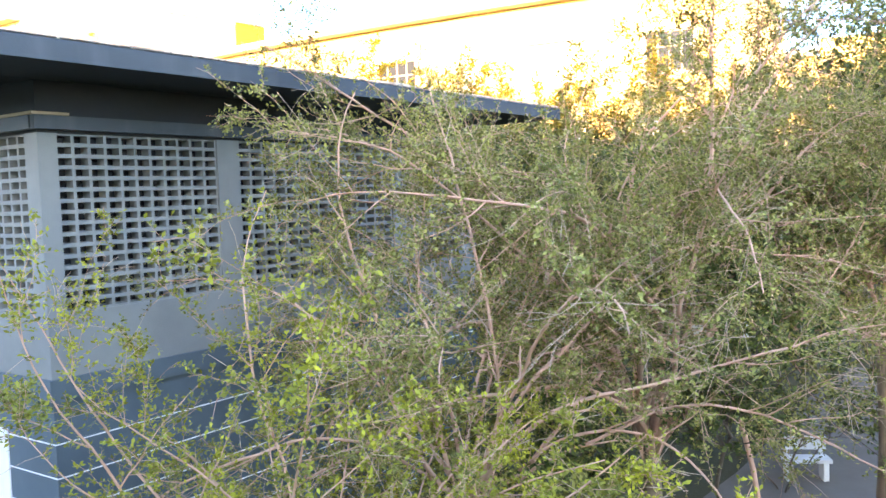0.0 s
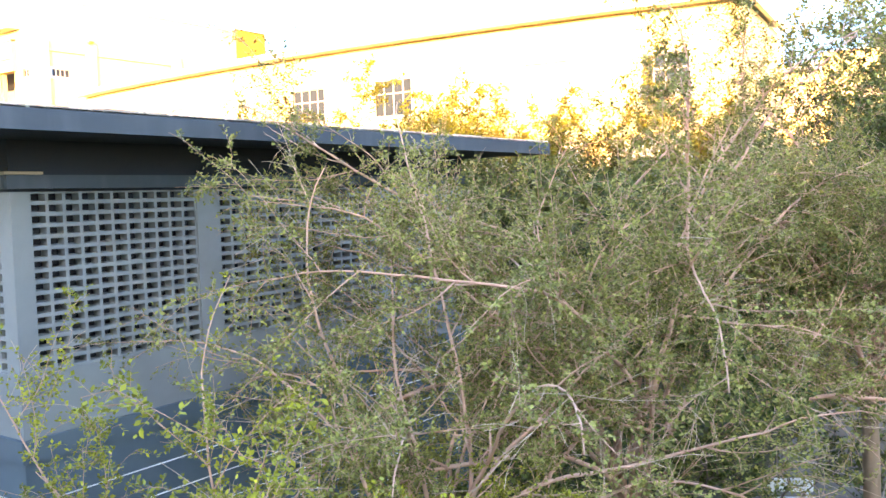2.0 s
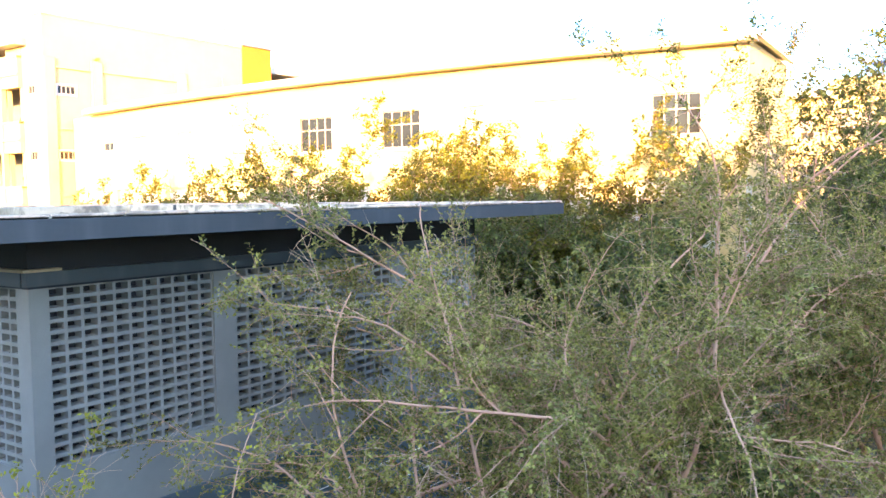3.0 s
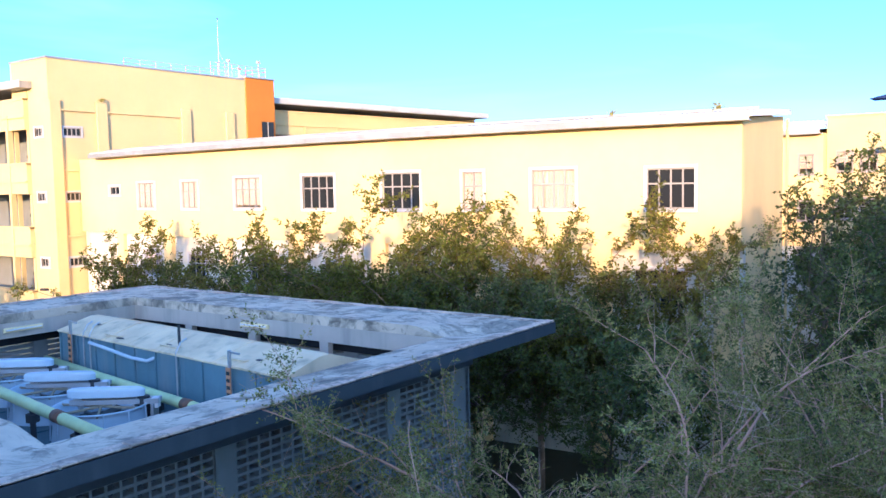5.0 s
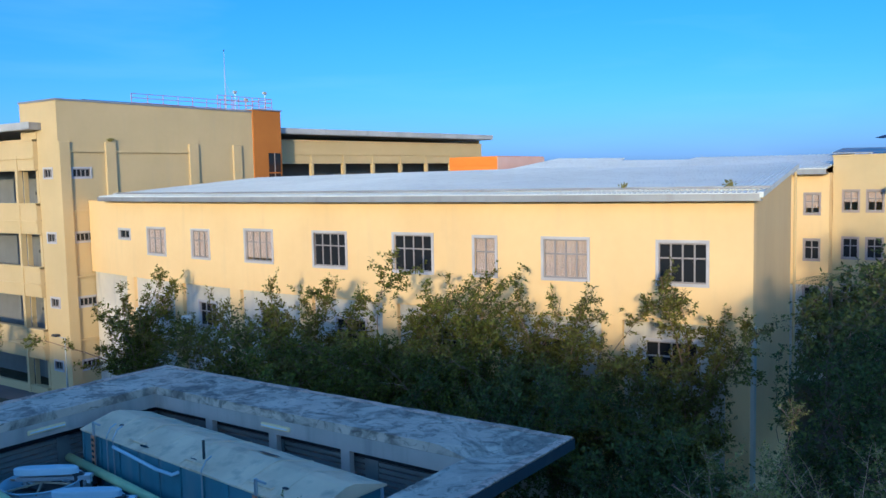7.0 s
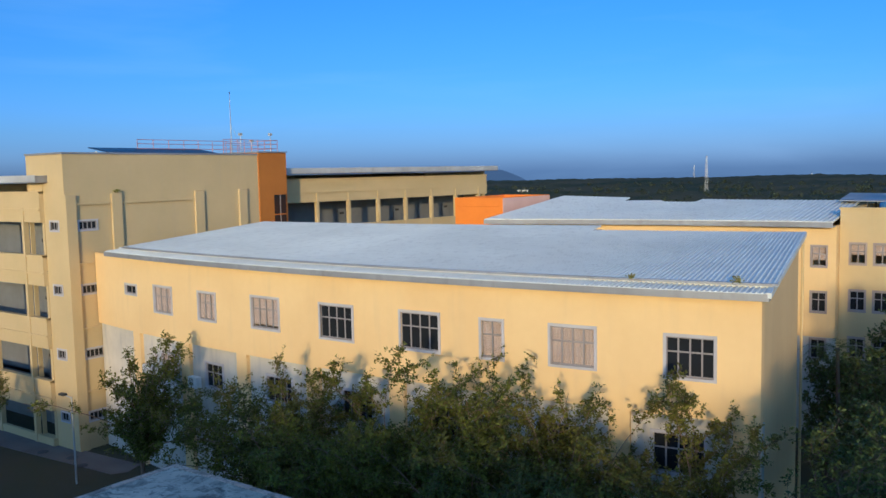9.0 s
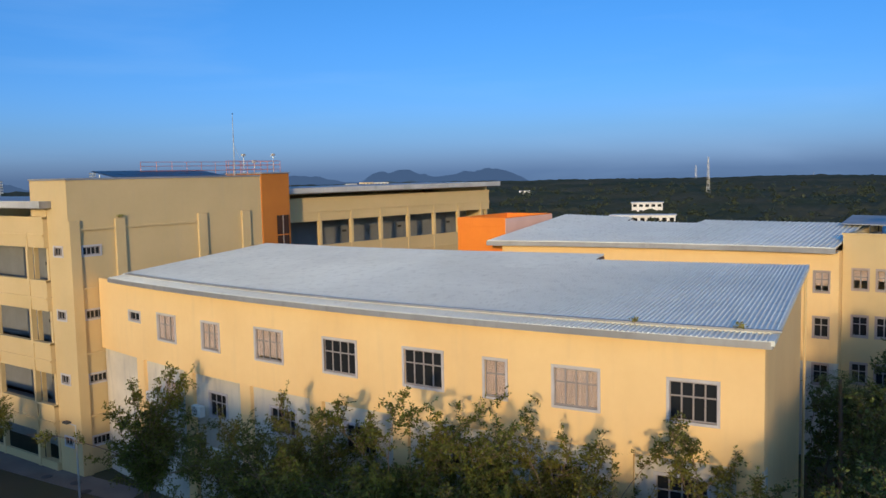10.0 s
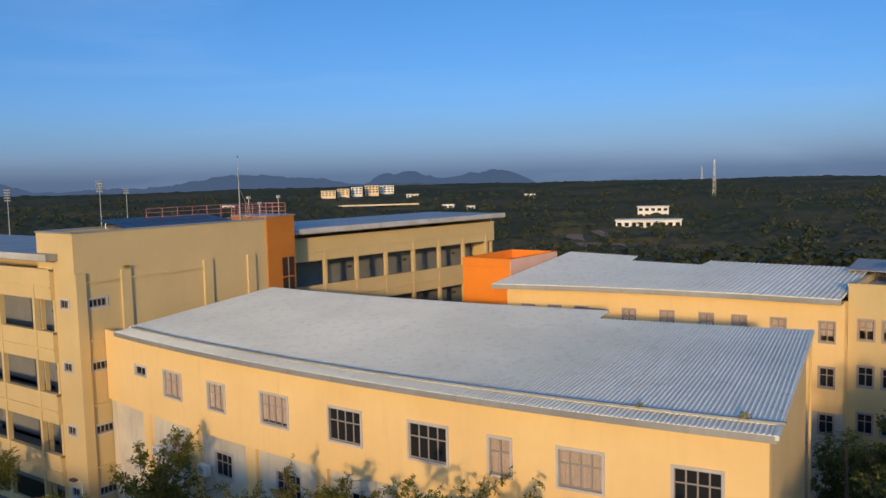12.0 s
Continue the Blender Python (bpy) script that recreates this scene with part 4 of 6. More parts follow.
# ---- long panel water tank ----
tank_m = pose(-21.6, 14.0, 0, 0, 0, math.degrees(math.atan2(-0.88, 9.8)))
TL, TW = 9.84, 2.05
tank = thing("water_tank", "long blue panelled water tank with dusty pitched cover", "water tank", (-16.7, 14.5, 3.3))
part("body", Shape().box(0, 0, 3.3, TL, TW, 6.15, m=tank_m), BLUE_METAL, tank, "blue painted steel panels")
for k in range(11):
    x = TL * k / 10
    part("rib", Shape().box(x - 0.03, -0.05, 3.3, x + 0.03, 0, 6.15, m=tank_m), BLUE_METAL, tank)
for y in (0.03, TW / 2, TW - 0.03):
    part("rib", Shape().box(TL, y - 0.03, 3.3, TL + 0.05, y + 0.03, 6.12, m=tank_m), PALE_BLUE, tank)
cover = Shape()
n = 20
for k in range(n + 1):
    x = -0.08 + (TL + 0.16) * k / n
    w = 0.018 * noise.noise((x * 1.3, 2.0, 0.5))
    cover.v += [tuple(tank_m @ Vector(p)) for p in ((x, -0.07, 6.15 + w), (x, 0.9, 6.43 + w * 1.6), (x, 1.15, 6.43 + w), (x, TW + 0.07, 6.15 + w), (x, TW + 0.07, 6.11), (x, -0.07, 6.11))]
cover.f = [(k * 6 + j, (k + 1) * 6 + j, (k + 1) * 6 + (j + 1) % 6, k * 6 + (j + 1) % 6) for k in range(n) for j in range(6)] + [(5, 4, 3, 2, 1, 0), tuple(range(n * 6, n * 6 + 6))]
part("cover", cover, TANK_TOP, tank, "dusty beige pitched tank cover")
for k in range(1, 8):
    x = TL * k / 8
    part("cover_joint", Shape().add([tank_m @ Vector(p) for y, z in ((-0.075, 6.165), (0.9, 6.45), (1.15, 6.45), (TW + 0.075, 6.165)) for p in ((x - 0.025, y, z), (x + 0.025, y, z))] + [tank_m @ Vector(p) for y, z in ((-0.075, 6.12), (0.9, 6.40), (1.15, 6.40), (TW + 0.075, 6.12)) for p in ((x - 0.025, y, z), (x + 0.025, y, z))],
         [(0, 1, 3, 2), (2, 3, 5, 4), (4, 5, 7, 6), (8, 0, 2, 10), (10, 2, 4, 12), (12, 4, 6, 14), (1, 9, 11, 3), (3, 11, 13, 5), (5, 13, 15, 7)]), TANK_TOP, tank)
for x, y, w, d in ((6.7, 1.35, 0.45, 0.1), (3.1, 0.08, 0.22, 0.05), (8.6, 0.3, 0.12, 0.05), (5.15, 0.2, 0.18, 0.05), (1.2, 0.5, 0.1, 0.06)):
    zc = 6.15 + 0.29 * (min(y, TW - y) + 0.07)
    part("cover_tear", Shape().add([tank_m @ Vector((x + w * a, y + d * b, zc + 0.03 + 0.29 * d * b * (1 if y < 0.9 else -1))) for a, b in ((-1, -0.2), (-0.4, -1), (0.5, -0.7), (1, 0.1), (0.3, 0.9), (-0.6, 0.7))], [(0, 1, 2, 3, 4, 5)]), SIGN_DARK, tank, "dark torn hole in the cover")
for x in (2.2, 4.9, 7.5):
    part("cover_patch", Shape().box(x, 0.12, 6.23, x + 0.8, 0.62, 6.26, m=tank_m @ pose(0, 0, 0)), TANK_TOP, tank)
for x in (1.4, 1.75, 5.9):
    part("vent_pipe", Shape().tube([tank_m @ Vector(p) for p in ((x, -0.06, 5.0), (x, -0.06, 6.2), (x + 0.03, 0.05, 6.42), (x + 0.05, 0.2, 6.5))], 0.022, 6), GALV, tank)
part("vent_pipe", Shape().tube([tank_m @ Vector(p) for p in ((5.4, 0.35, 6.2), (5.4, 0.35, 6.75))], 0.035, 8), DARK_STEEL, tank)
part("overflow_pipe", Shape().tube([tank_m @ Vector(p) for p in ((1.8, -0.1, 6.0), (2.6, -0.14, 5.97), (4.0, -0.14, 5.86), (4.7, -0.12, 5.86), (4.9, -0.02, 5.95))], 0.045, 8), PALE_BLUE, tank, "bent pale blue pipe")
GAUGE = material("orange_gauge_paint", (0.72, 0.32, 0.16), rough=0.6, bump=0)
for x in (0.75, 8.05):
    post = part("gauge_post", Shape().box(x - 0.03, -0.12, 3.3, x + 0.03, -0.06, 6.5, m=tank_m), GALV, tank)
    board = part("gauge_board", Shape().box(x - 0.08, -0.14, 4.6, x + 0.08, -0.12, 6.12, m=tank_m), GAUGE, tank, "orange level gauge with dark marks")
    for k in range(9):
        part("gauge_mark", Shape().box(x - 0.06, -0.146, 4.68 + k * 0.16, x + 0.06, -0.14, 4.76 + k * 0.16, m=tank_m), SIGN_DARK, board)
    part("arm", Shape().box(x - 0.02, -0.1, 6.44, x + 0.35, -0.06, 6.48, m=tank_m), GALV, tank)

# ---- cooling towers ----
row_m = pose(-15.75, 11.45, 0, 0, 0, math.degrees(math.atan2(-0.38, 2.6)))


def cooling_tower(k):
    """One fan cell: dark basin wall, pale fan drum, grille, belt cover, motor."""
    m = row_m @ pose(-2.45 * k, 0, 0)
    c = m @ Vector((0, 0, 0))
    t = thing("cooling_tower", "pale blue cooling tower fan drum over a dark basin", "cooling tower", (c.x, c.y, 3.3), group="cooling towers in the plant room")
    part("basin", Shape().bevel_box(-1.2, -1.15, 3.3, 1.2, 1.35, 4.75, 0.03, m=m), BASIN, t, "dark teal basin")
    part("drum", Shape().lathe(c.x, c.y, [(1.02, 4.7), (0.98, 5.0), (0.95, 5.3), (0.97, 5.42), (1.0, 5.42), (1.0, 5.38), (0.93, 5.36), (0.91, 5.0), (0.9, 4.8)], 40), PALE_BLUE, t, smooth=True)
    for a in range(12):
        an = 2 * math.pi * a / 12
        p, q = (c.x + 1.0 * math.cos(an), c.y + 1.0 * math.sin(an)), (c.x + 1.03 * math.cos(an), c.y + 1.03 * math.sin(an))
        part("rib", Shape().tube([(*q, 4.72), (*p, 5.38)], 0.018, 5), PALE_BLUE, t)
    part("fan_deck", Shape().lathe(c.x, c.y, [(0.0, 5.06), (0.91, 5.04), (0.91, 5.0), (0.0, 5.0)], 32), DARK_GRILL, t, "dark fan grille")
    for a in range(6):
        an = math.pi * a / 3
        blade = pose(c.x, c.y, 5.14, 0, 0, math.degrees(an)) @ pose(0, 0, 0, 14, 0, 0)
        part("blade", Shape().box(0.12, -0.1, -0.012, 0.86, 0.1, 0.012, m=blade), DARK_GRILL, t)
    for a in range(3):
        an = math.pi * a / 3 + 0.4
        part("spoke", Shape().tube([(c.x - 0.96 * math.cos(an), c.y - 0.96 * math.sin(an), 5.36), (c.x + 0.96 * math.cos(an), c.y + 0.96 * math.sin(an), 5.36)], 0.03, 6), BRASS, t)
    bm = m @ pose(0, 0.12, 0, 0, 0, 46)
    part("support_beam", Shape().box(-0.75, -0.12, 5.4, 1.15, -0.05, 5.5, m=bm), GALV, t)
    part("support_beam", Shape().box(-0.75, 0.1, 5.4, 1.15, 0.17, 5.5, m=bm), GALV, t)
    cov = Shape()
    ring = [(0.56 * math.cos(x) + (0.28 if math.cos(x) > 0 else -0.28), 0.17 * math.sin(x)) for x in [2 * math.pi * i / 24 for i in range(24)]]
    for s, z in ((1, 5.56), (1, 5.7), (0.93, 5.74)):
        cov.v += [tuple(bm @ Vector((x * s, y * s, z))) for x, y in ring]
    cov.f = [(j * 24 + i, j * 24 + (i + 1) % 24, (j + 1) * 24 + (i + 1) % 24, (j + 1) * 24 + i) for j in range(2) for i in range(24)] + [tuple(range(48, 72)), tuple(range(23, -1, -1))]
    part("belt_cover", cov, material("pale_belt_cover", (0.56, 0.66, 0.72), (0.46, 0.55, 0.6), 0.5) if k == 0 else bpy.data.materials["pale_belt_cover"], t, "pale blue belt cover")
    part("bearing", Shape().tube([bm @ Vector((-0.55, 0, 5.2)), bm @ Vector((-0.55, 0, 5.56))], 0.06, 10), GALV, t)
    part("motor", Shape().tube([bm @ Vector((0.8, 0.0, 5.1)), bm @ Vector((0.8, 0.0, 5.55))], 0.13, 12), DARK_STEEL, t)
    part("junction_box", Shape().bevel_box(0.98, -0.1, 5.3, 1.14, 0.1, 5.52, 0.015, m=bm), STRIP, t)
    part("bracket", Shape().box(0.6, -0.2, 4.75, 0.66, 0.2, 5.4, m=bm), GALV, t)
    part("bracket", Shape().box(1.0, -0.2, 4.75, 1.06, 0.2, 5.4, m=bm), GALV, t)


for k in range(3):
    cooling_tower(k)
trough = thing("basin_trough", "dark open steel trough along the cooling towers", "trough", (-17, 10, 3.3))
for k in range(6):
    part("trough_wall", Shape().box(1.2 - 1.25 * k - 0.05, -1.75, 3.3, 1.2 - 1.25 * k + 0.05, -1.16, 4.7, m=row_m), BASIN, trough)
part("trough_wall", Shape().box(-6.2, -1.85, 3.3, 1.25, -1.75, 4.75, m=row_m), BASIN, trough)
part("trough_floor", Shape().box(-6.2, -1.75, 3.3, 1.25, -1.16, 4.1, m=row_m), DARK_STEEL, trough)
for y, x1, z in ((1.4, 2.85, 5.3), (-1.35, 4.6, 5.62)):
    p = thing("water_pipe", "pale green painted water main with rusty joint", "pipe", tuple(row_m @ Vector((0, y, z))), group="green water mains")
    pts = [row_m @ Vector((x, y, z)) for x in (-6.6, -3.0, 0.5, x1)]
    part("main_pipe", Shape().tube(pts, 0.12, 14), PIPE, p, smooth=True)
    part("rusty_joint", Shape().tube([row_m @ Vector((1.0, y, z)), row_m @ Vector((1.35, y, z))], 0.135, 14), RUST, p, smooth=True)
    for x in (-5.0, -2.6, -0.2, 2.0):
        part("support", Shape().tube([row_m @ Vector((x, y, 3.3)), row_m @ Vector((x, y, z))], 0.06, 8), DARK_STEEL, p)
        part("valve", Shape().tube([row_m @ Vector((x, y, z - 0.34)), row_m @ Vector((x, y, z - 0.18))], 0.14, 10), DARK_STEEL, p)

# ---- things on and beside the buildings ----


AC_WHITE = material("white_air_conditioner_case", (0.82, 0.80, 0.74), (0.72, 0.70, 0.64), 0.5, grain=8, patch=1.5, bump=0)


def ac_unit(x, z, w=0.85):
    """Outdoor air conditioner on brackets on the white lower wall."""
    m = front_frame(x) @ pose(0, 0.22, 0)
    c = m @ Vector((0, 0, z))
    t = thing("air_conditioner", "white outdoor air conditioner unit on wall brackets", "air conditioner", tuple(c), group="air conditioners on the wall")
    part("body", Shape().bevel_box(-w / 2, -0.42, z, w / 2, -0.08, z + 0.6, 0.02, m=m), AC_WHITE, t)
    fan = Shape()
    for r0, r1 in ((0.0, 0.06), (0.1, 0.13), (0.17, 0.2), (0.23, 0.25)):
        k = len(fan.v)
        for r in (r0, r1):
            fan.v += [tuple(m @ Vector((-0.1 + r * math.cos(a), -0.425, z + 0.3 + r * math.sin(a)))) for a in [math.pi * i / 10 for i in range(20)]]
        fan.f += [(k + i, k + (i + 1) % 20, k + 20 + (i + 1) % 20, k + 20 + i) for i in range(20)]
    part("fan_grille", fan, SIGN_DARK, t)
    for dx in (-0.3, 0.3):
        part("bracket", Shape().box(dx - 0.02, -0.42, z - 0.05, dx + 0.02, 0.0, z, m=m), GALV, t)


ac_unit(-38.3, 5.05)
ac_unit(-37.2, 2.85)
ac_unit(-36.2, 2.85)
ac_unit(-43.3, 5.05)

# roof terrace of the tower: rail, panels, antenna
rail = thing("roof_railing", "reddish steel railing round the tower roof", "railing", (-51, 48, 18.5))
for x, y0, y1 in ((-50.6, 43.5, 48.95), (-53.6, 38.2, 48.95)):
    n = 8
    for k in range(n + 1):
        y = y0 + (y1 - y0) * k / n
        part("post", Shape().tube([(x, y, 17.8), (x, y, 19.5)], 0.025, 6), PINK_RAIL, rail)
    for z in (18.85, 19.2, 19.5):
        part("bar", Shape().tube([(x, y0, z), (x, y1, z)], 0.022, 6), PINK_RAIL, rail)
for z in (18.85, 19.2, 19.5):
    part("bar", Shape().tube([(-53.6, 48.95, z), (-50.6, 48.95, z)], 0.022, 6), PINK_RAIL, rail)
for k in range(1, 4):
    part("post", Shape().tube([(-53.6 + 0.75 * k, 48.95, 18.5), (-53.6 + 0.75 * k, 48.95, 19.5)], 0.025, 6), PINK_RAIL, rail)
SOLAR = material("blue_solar_glass", (0.016, 0.022, 0.040), (0.012, 0.017, 0.032), 0.35, grain=2, bump=0, spec=0.2)
pm = pose(-52.2, 34.6, 0, 0, 0, 90)
for k in range(8):
    for j in range(2):
        z0 = 18.35 + 0.28 * j
        t = solo("solar_panel", Shape().add([pm @ Vector(p) for p in ((1.15 * k, -1.6 + 1.75 * j, z0), (1.15 * k + 1.1, -1.6 + 1.75 * j, z0), (1.15 * k + 1.1, 0.1 + 1.75 * j, z0 + 0.27), (1.15 * k, 0.1 + 1.75 * j, z0 + 0.27), (1.15 * k, -1.6 + 1.75 * j, z0 - 0.05), (1.15 * k + 1.1, -1.6 + 1.75 * j, z0 - 0.05), (1.15 * k + 1.1, 0.1 + 1.75 * j, z0 + 0.22), (1.15 * k, 0.1 + 1.75 * j, z0 + 0.22))], [(0, 1, 2, 3), (7, 6, 5, 4), (0, 4, 5, 1), (1, 5, 6, 2), (2, 6, 7, 3), (3, 7, 4, 0)]), SOLAR, "dark blue tilted solar panel on the tower roof", "solar panel", group="solar panels on the tower roof")
frame_t = thing("panel_frame", "grey steel frame under the solar panels", "frame", (-52.2, 39, 17.8))
for k in range(5):
    for dx in (-1.0, 1.2):
        part("leg", Shape().tube([(-52.2 - dx, 34.8 + 2.2 * k, 17.8), (-52.2 - dx, 34.8 + 2.2 * k, 18.45 + 0.15 * dx)], 0.04, 6), GALV, frame_t)
mast = thing("antenna_mast", "thin grey lightning mast on the tower roof", "antenna", (-52.5, 45.9, 17.8))
part("pole", Shape().tube([(-52.5, 45.9, 17.8), (-52.5, 45.9, 21.3), (-52.5, 45.9, 23.2)], [0.05, 0.035, 0.015], 8), GALV, mast)
part("tip", Shape().tube([(-52.5, 45.9, 23.15), (-52.5, 45.9, 23.3)], 0.04, 8), DARK_STEEL, mast)
part("stay", Shape().tube([(-52.5, 45.9, 20.8), (-52.2, 46.9, 18.5)], 0.012, 5), GALV, mast)
for x, y, z in ((-52.0, 46.4, 19.9), (-51.0, 48.6, 19.9), (-52.1, 47.6, 19.4)):
    cam_t = thing("roof_sensor", "small white roof sensor on a short pole", "sensor", (x, y, 17.8))
    part("pole", Shape().tube([(x, y, 17.8), (x, y, z)], 0.025, 6), GALV, cam_t)
    part("head", Shape().bevel_box(x - 0.1, y - 0.16, z, x + 0.1, y + 0.16, z + 0.2, 0.03), DOOR, cam_t)


def weed(at, size, seed):
    """A small tuft growing out of a gutter."""
    r = np.random.default_rng(seed)
    sh = Shape()
    for _ in range(60):
        d = Vector((r.normal() * 0.5, r.normal() * 0.5, abs(r.normal()) + 0.3)).normalized()
        p = Vector(at) + d * size * r.uniform(0.2, 1)
        s = d.cross(Vector((r.normal(), r.normal(), r.normal()))).normalized() * size * 0.14
        q = p + d * size * 0.3
        sh.add([p - s * 0.3, p + s, q, p - s], [(0, 1, 2, 3)])
    t = thing("weed", "small green weed growing from the roof gutter", "plant", at, group="weeds on the roofs")
    part("leaves", sh, LEAF_OLIVE, t, kind="stuff")
    part("stem", Shape().tube([at, (at[0], at[1], at[2] + size * 0.6)], 0.012, 5), BARK, t)


weed(main_roof(-12.7, 0.3, 0.1), 0.24, 1)
weed(main_roof(-8.9, 0.35, 0.1), 0.28, 2)
weed((-49.8, 33.9, 15.75), 0.3, 3)

# rear service things on the corridor wing's roof and yard
post = thing("lamp_post", "grey steel lamp post beside the paved yard", "lamp post", (-44.8, 27.0, -0.7))
part("pole", Shape().tube([(-44.8, 27, -0.8), (-44.8, 27, 4.4)], [0.06, 0.045], 10), GALV, post)
part("arm", Shape().tube([(-44.8, 27, 4.35), (-45.3, 26.8, 4.5)], 0.03, 8), GALV, post)
part("lamp_head", Shape().bevel_box(-45.6, 26.65, 4.46, -45.1, 26.95, 4.58, 0.03), DARK_STEEL, post)
yard = Shape()
yard.add([(x, y, -0.66) for x, y in ((-75, 26.6), (-44.5, 29.0), (-44.0, 29.8), (-44.5, 31.0), (-50, 30.6), (-75, 31.6))] + [(x, y, -0.85) for x, y in ((-75, 26.6), (-44.5, 29.0), (-44.0, 29.8), (-44.5, 31.0), (-50, 30.6), (-75, 31.6))], [(0, 1, 2, 3, 4, 5), (11, 10, 9, 8, 7, 6)] + [(i, 6 + i, 6 + (i + 1) % 6, (i + 1) % 6) for i in range(6)])
solo("pavement", yard, PAVING, "grey concrete apron along the corridor wing", "pavement", kind="structure")
for x, y in ((-52.0, 29.0), (-47.4, 28.9), (-49.3, 29.4)):
    solo("manhole_cover", Shape().lathe(x, y, [(0.0, -0.645), (0.33, -0.645), (0.36, -0.66)], 18), DARK_STEEL, "dark round manhole cover in the paving", "manhole cover", group="manhole covers")

# walk, bench and stone edging under the trees
walkway = Shape()
nW = 24
for k in range(nW + 1):
    y = 2 + 26 * k / nW
    cx = -2.6 - 0.55 * math.sin((y - 8) * 0.22)
    walkway.v += [(cx - 1.9, y, ground_z(cx, y) + 0.03), (cx + 1.6, y, ground_z(cx, y) + 0.03), (cx - 1.9, y, ground_z(cx, y) - 0.15), (cx + 1.6, y, ground_z(cx, y) - 0.15)]
for k in range(nW):
    a, b = 4 * k, 4 * k + 4
    walkway.f += [(a, a + 1, b + 1, b), (a + 2, b + 2, b + 3, a + 3), (a, b, b + 2, a + 2), (a + 1, a + 3, b + 3, b + 1)]
solo("path", walkway, PAVING, "grey-brown paved garden path", "path", kind="structure")


def bench(x, y, turn):
    m = pose(x, y, ground_z(x, y) + 0.03, 0, 0, turn)
    t = thing("bench", "white concrete garden bench with low back", "bench", (x, y, ground_z(x, y)))
    stone = material("white_bench_concrete", (0.66, 0.66, 0.65), (0.5, 0.5, 0.5), 0.8, grain=9, patch=2)
    part("seat", Shape().bevel_box(-0.48, -0.2, 0.4, 0.48, 0.2, 0.48, 0.015, m=m), stone, t)
    part("backrest", Shape().bevel_box(-0.46, 0.2, 0.58, 0.46, 0.27, 0.86, 0.015, m=m), stone, t)
    for dx in (-0.36, 0.36):
        part("leg", Shape().bevel_box(dx - 0.06, -0.16, 0.0, dx + 0.06, 0.16, 0.4, 0.012, m=m), stone, t)
        part("back_post", Shape().bevel_box(dx - 0.04, 0.2, 0.4, dx + 0.04, 0.26, 0.6, 0.01, m=m), stone, t)


bench(-3.45, 19.55, 28)
rs = np.random.default_rng(4)
for k in range(26):
    x, y = -1.9 + 0.1 * k + rs.normal() * 0.05, 18.0 - 0.02 * k + rs.normal() * 0.08
    r = rs.uniform(0.1, 0.18)
    sh = Shape()
    ring = []
    for i, (rad, h) in enumerate(((1.0, 0.0), (0.95, 0.4), (0.6, 0.75))):
        for j in range(7):
            a = 2 * math.pi * j / 7 + 0.3 * i
            sh.v.append((x + r * rad * math.cos(a) * rs.uniform(0.85, 1.15), y + r * rad * math.sin(a) * rs.uniform(0.85, 1.15), ground_z(x, y) + r * h - 0.02))
    sh.f = [(i * 7 + j, i * 7 + (j + 1) % 7, (i + 1) * 7 + (j + 1) % 7, (i + 1) * 7 + j) for i in range(2) for j in range(7)] + [tuple(range(14, 21))]
    solo("stone", sh, CONCRETE, "rough grey edging stone beside the path", "stone", group="edging stones")

# ---- distance: floodlights, pylons, far buildings, hills ----


def steel_mast(x, y, h, z0, label, width=1.2, lights=0):
    t = thing("lattice_mast" if not lights else "floodlight_mast", label, "mast", (x, y, z0))
    if lights:
        part("pole", Shape().tube([(x, y, z0 - 3), (x, y, z0 + h)], [0.35, 0.2], 8), GALV, t)
        for k in range(lights):
            z = z0 + h - 1.5 * k
            part("crossbar", Shape().box(x - 3.4, y - 0.1, z, x + 3.4, y + 0.1, z + 0.2), GALV, t)
            for j in range(6):
                part("lamp", Shape().box(x - 3.3 + j * 1.15, y - 0.4, z + 0.2, x - 2.5 + j * 1.15, y, z + 0.85), GALV, t)
        return
    for sx in (-1, 1):
        for sy in (-1, 1):
            part("leg", Shape().tube([(x + sx * width, y + sy * width, z0 - 4), (x + sx * width * 0.25, y + sy * width * 0.25, z0 + h)], 0.11, 5), GALV, t)
    for k in range(int(h / 3)):
        z = z0 + 3 * k
        w = width * (1 - 0.75 * 3 * k / h)
        part("brace", Shape().tube([(x - w, y - w, z), (x + w, y - w, z + 3)], 0.12, 4), DARK_STEEL if k % 2 else DOOR, t)
        part("brace", Shape().tube([(x + w, y - w, z), (x - w, y - w, z + 3)], 0.12, 4), DARK_STEEL if k % 2 else DOOR, t)
        part("brace", Shape().tube([(x - w, y - w, z), (x + w, y - w, z)], 0.14, 4), GALV, t)


def ray_place(dx, dy, d):
    n = math.hypot(dx, dy)
    return 0.2 + dx / n * d, 1.3 + dy / n * d


for dx, d, h, z0, lab in ((18.69, 1000, 36, -6.0, "tall white and red lattice telecom mast"), (19.45, 1700, 28, -5.5, "distant grey lattice power pylon"), (12.47, 2000, 18, -16.0, "distant grey lattice power pylon")):
    x, y = 0.2 - math.sin(radians(dx)) * d, 1.3 + math.cos(radians(dx)) * d
    steel_mast(x, y, h, z0, lab, 1.5)
for dx, d, h in ((63.4, 545, 32), (58.25, 545, 36), (56.7, 640, 31)):
    x, y = 0.2 - math.sin(radians(dx)) * d, 1.3 + math.cos(radians(dx)) * d
    steel_mast(x, y, h, 21.5 - d * (0.0067 if dx > 60 else -0.0003 if dx > 58 else 0.0084) - h, "tall floodlight mast of a sports field", lights=5 if h > 31 else 3)


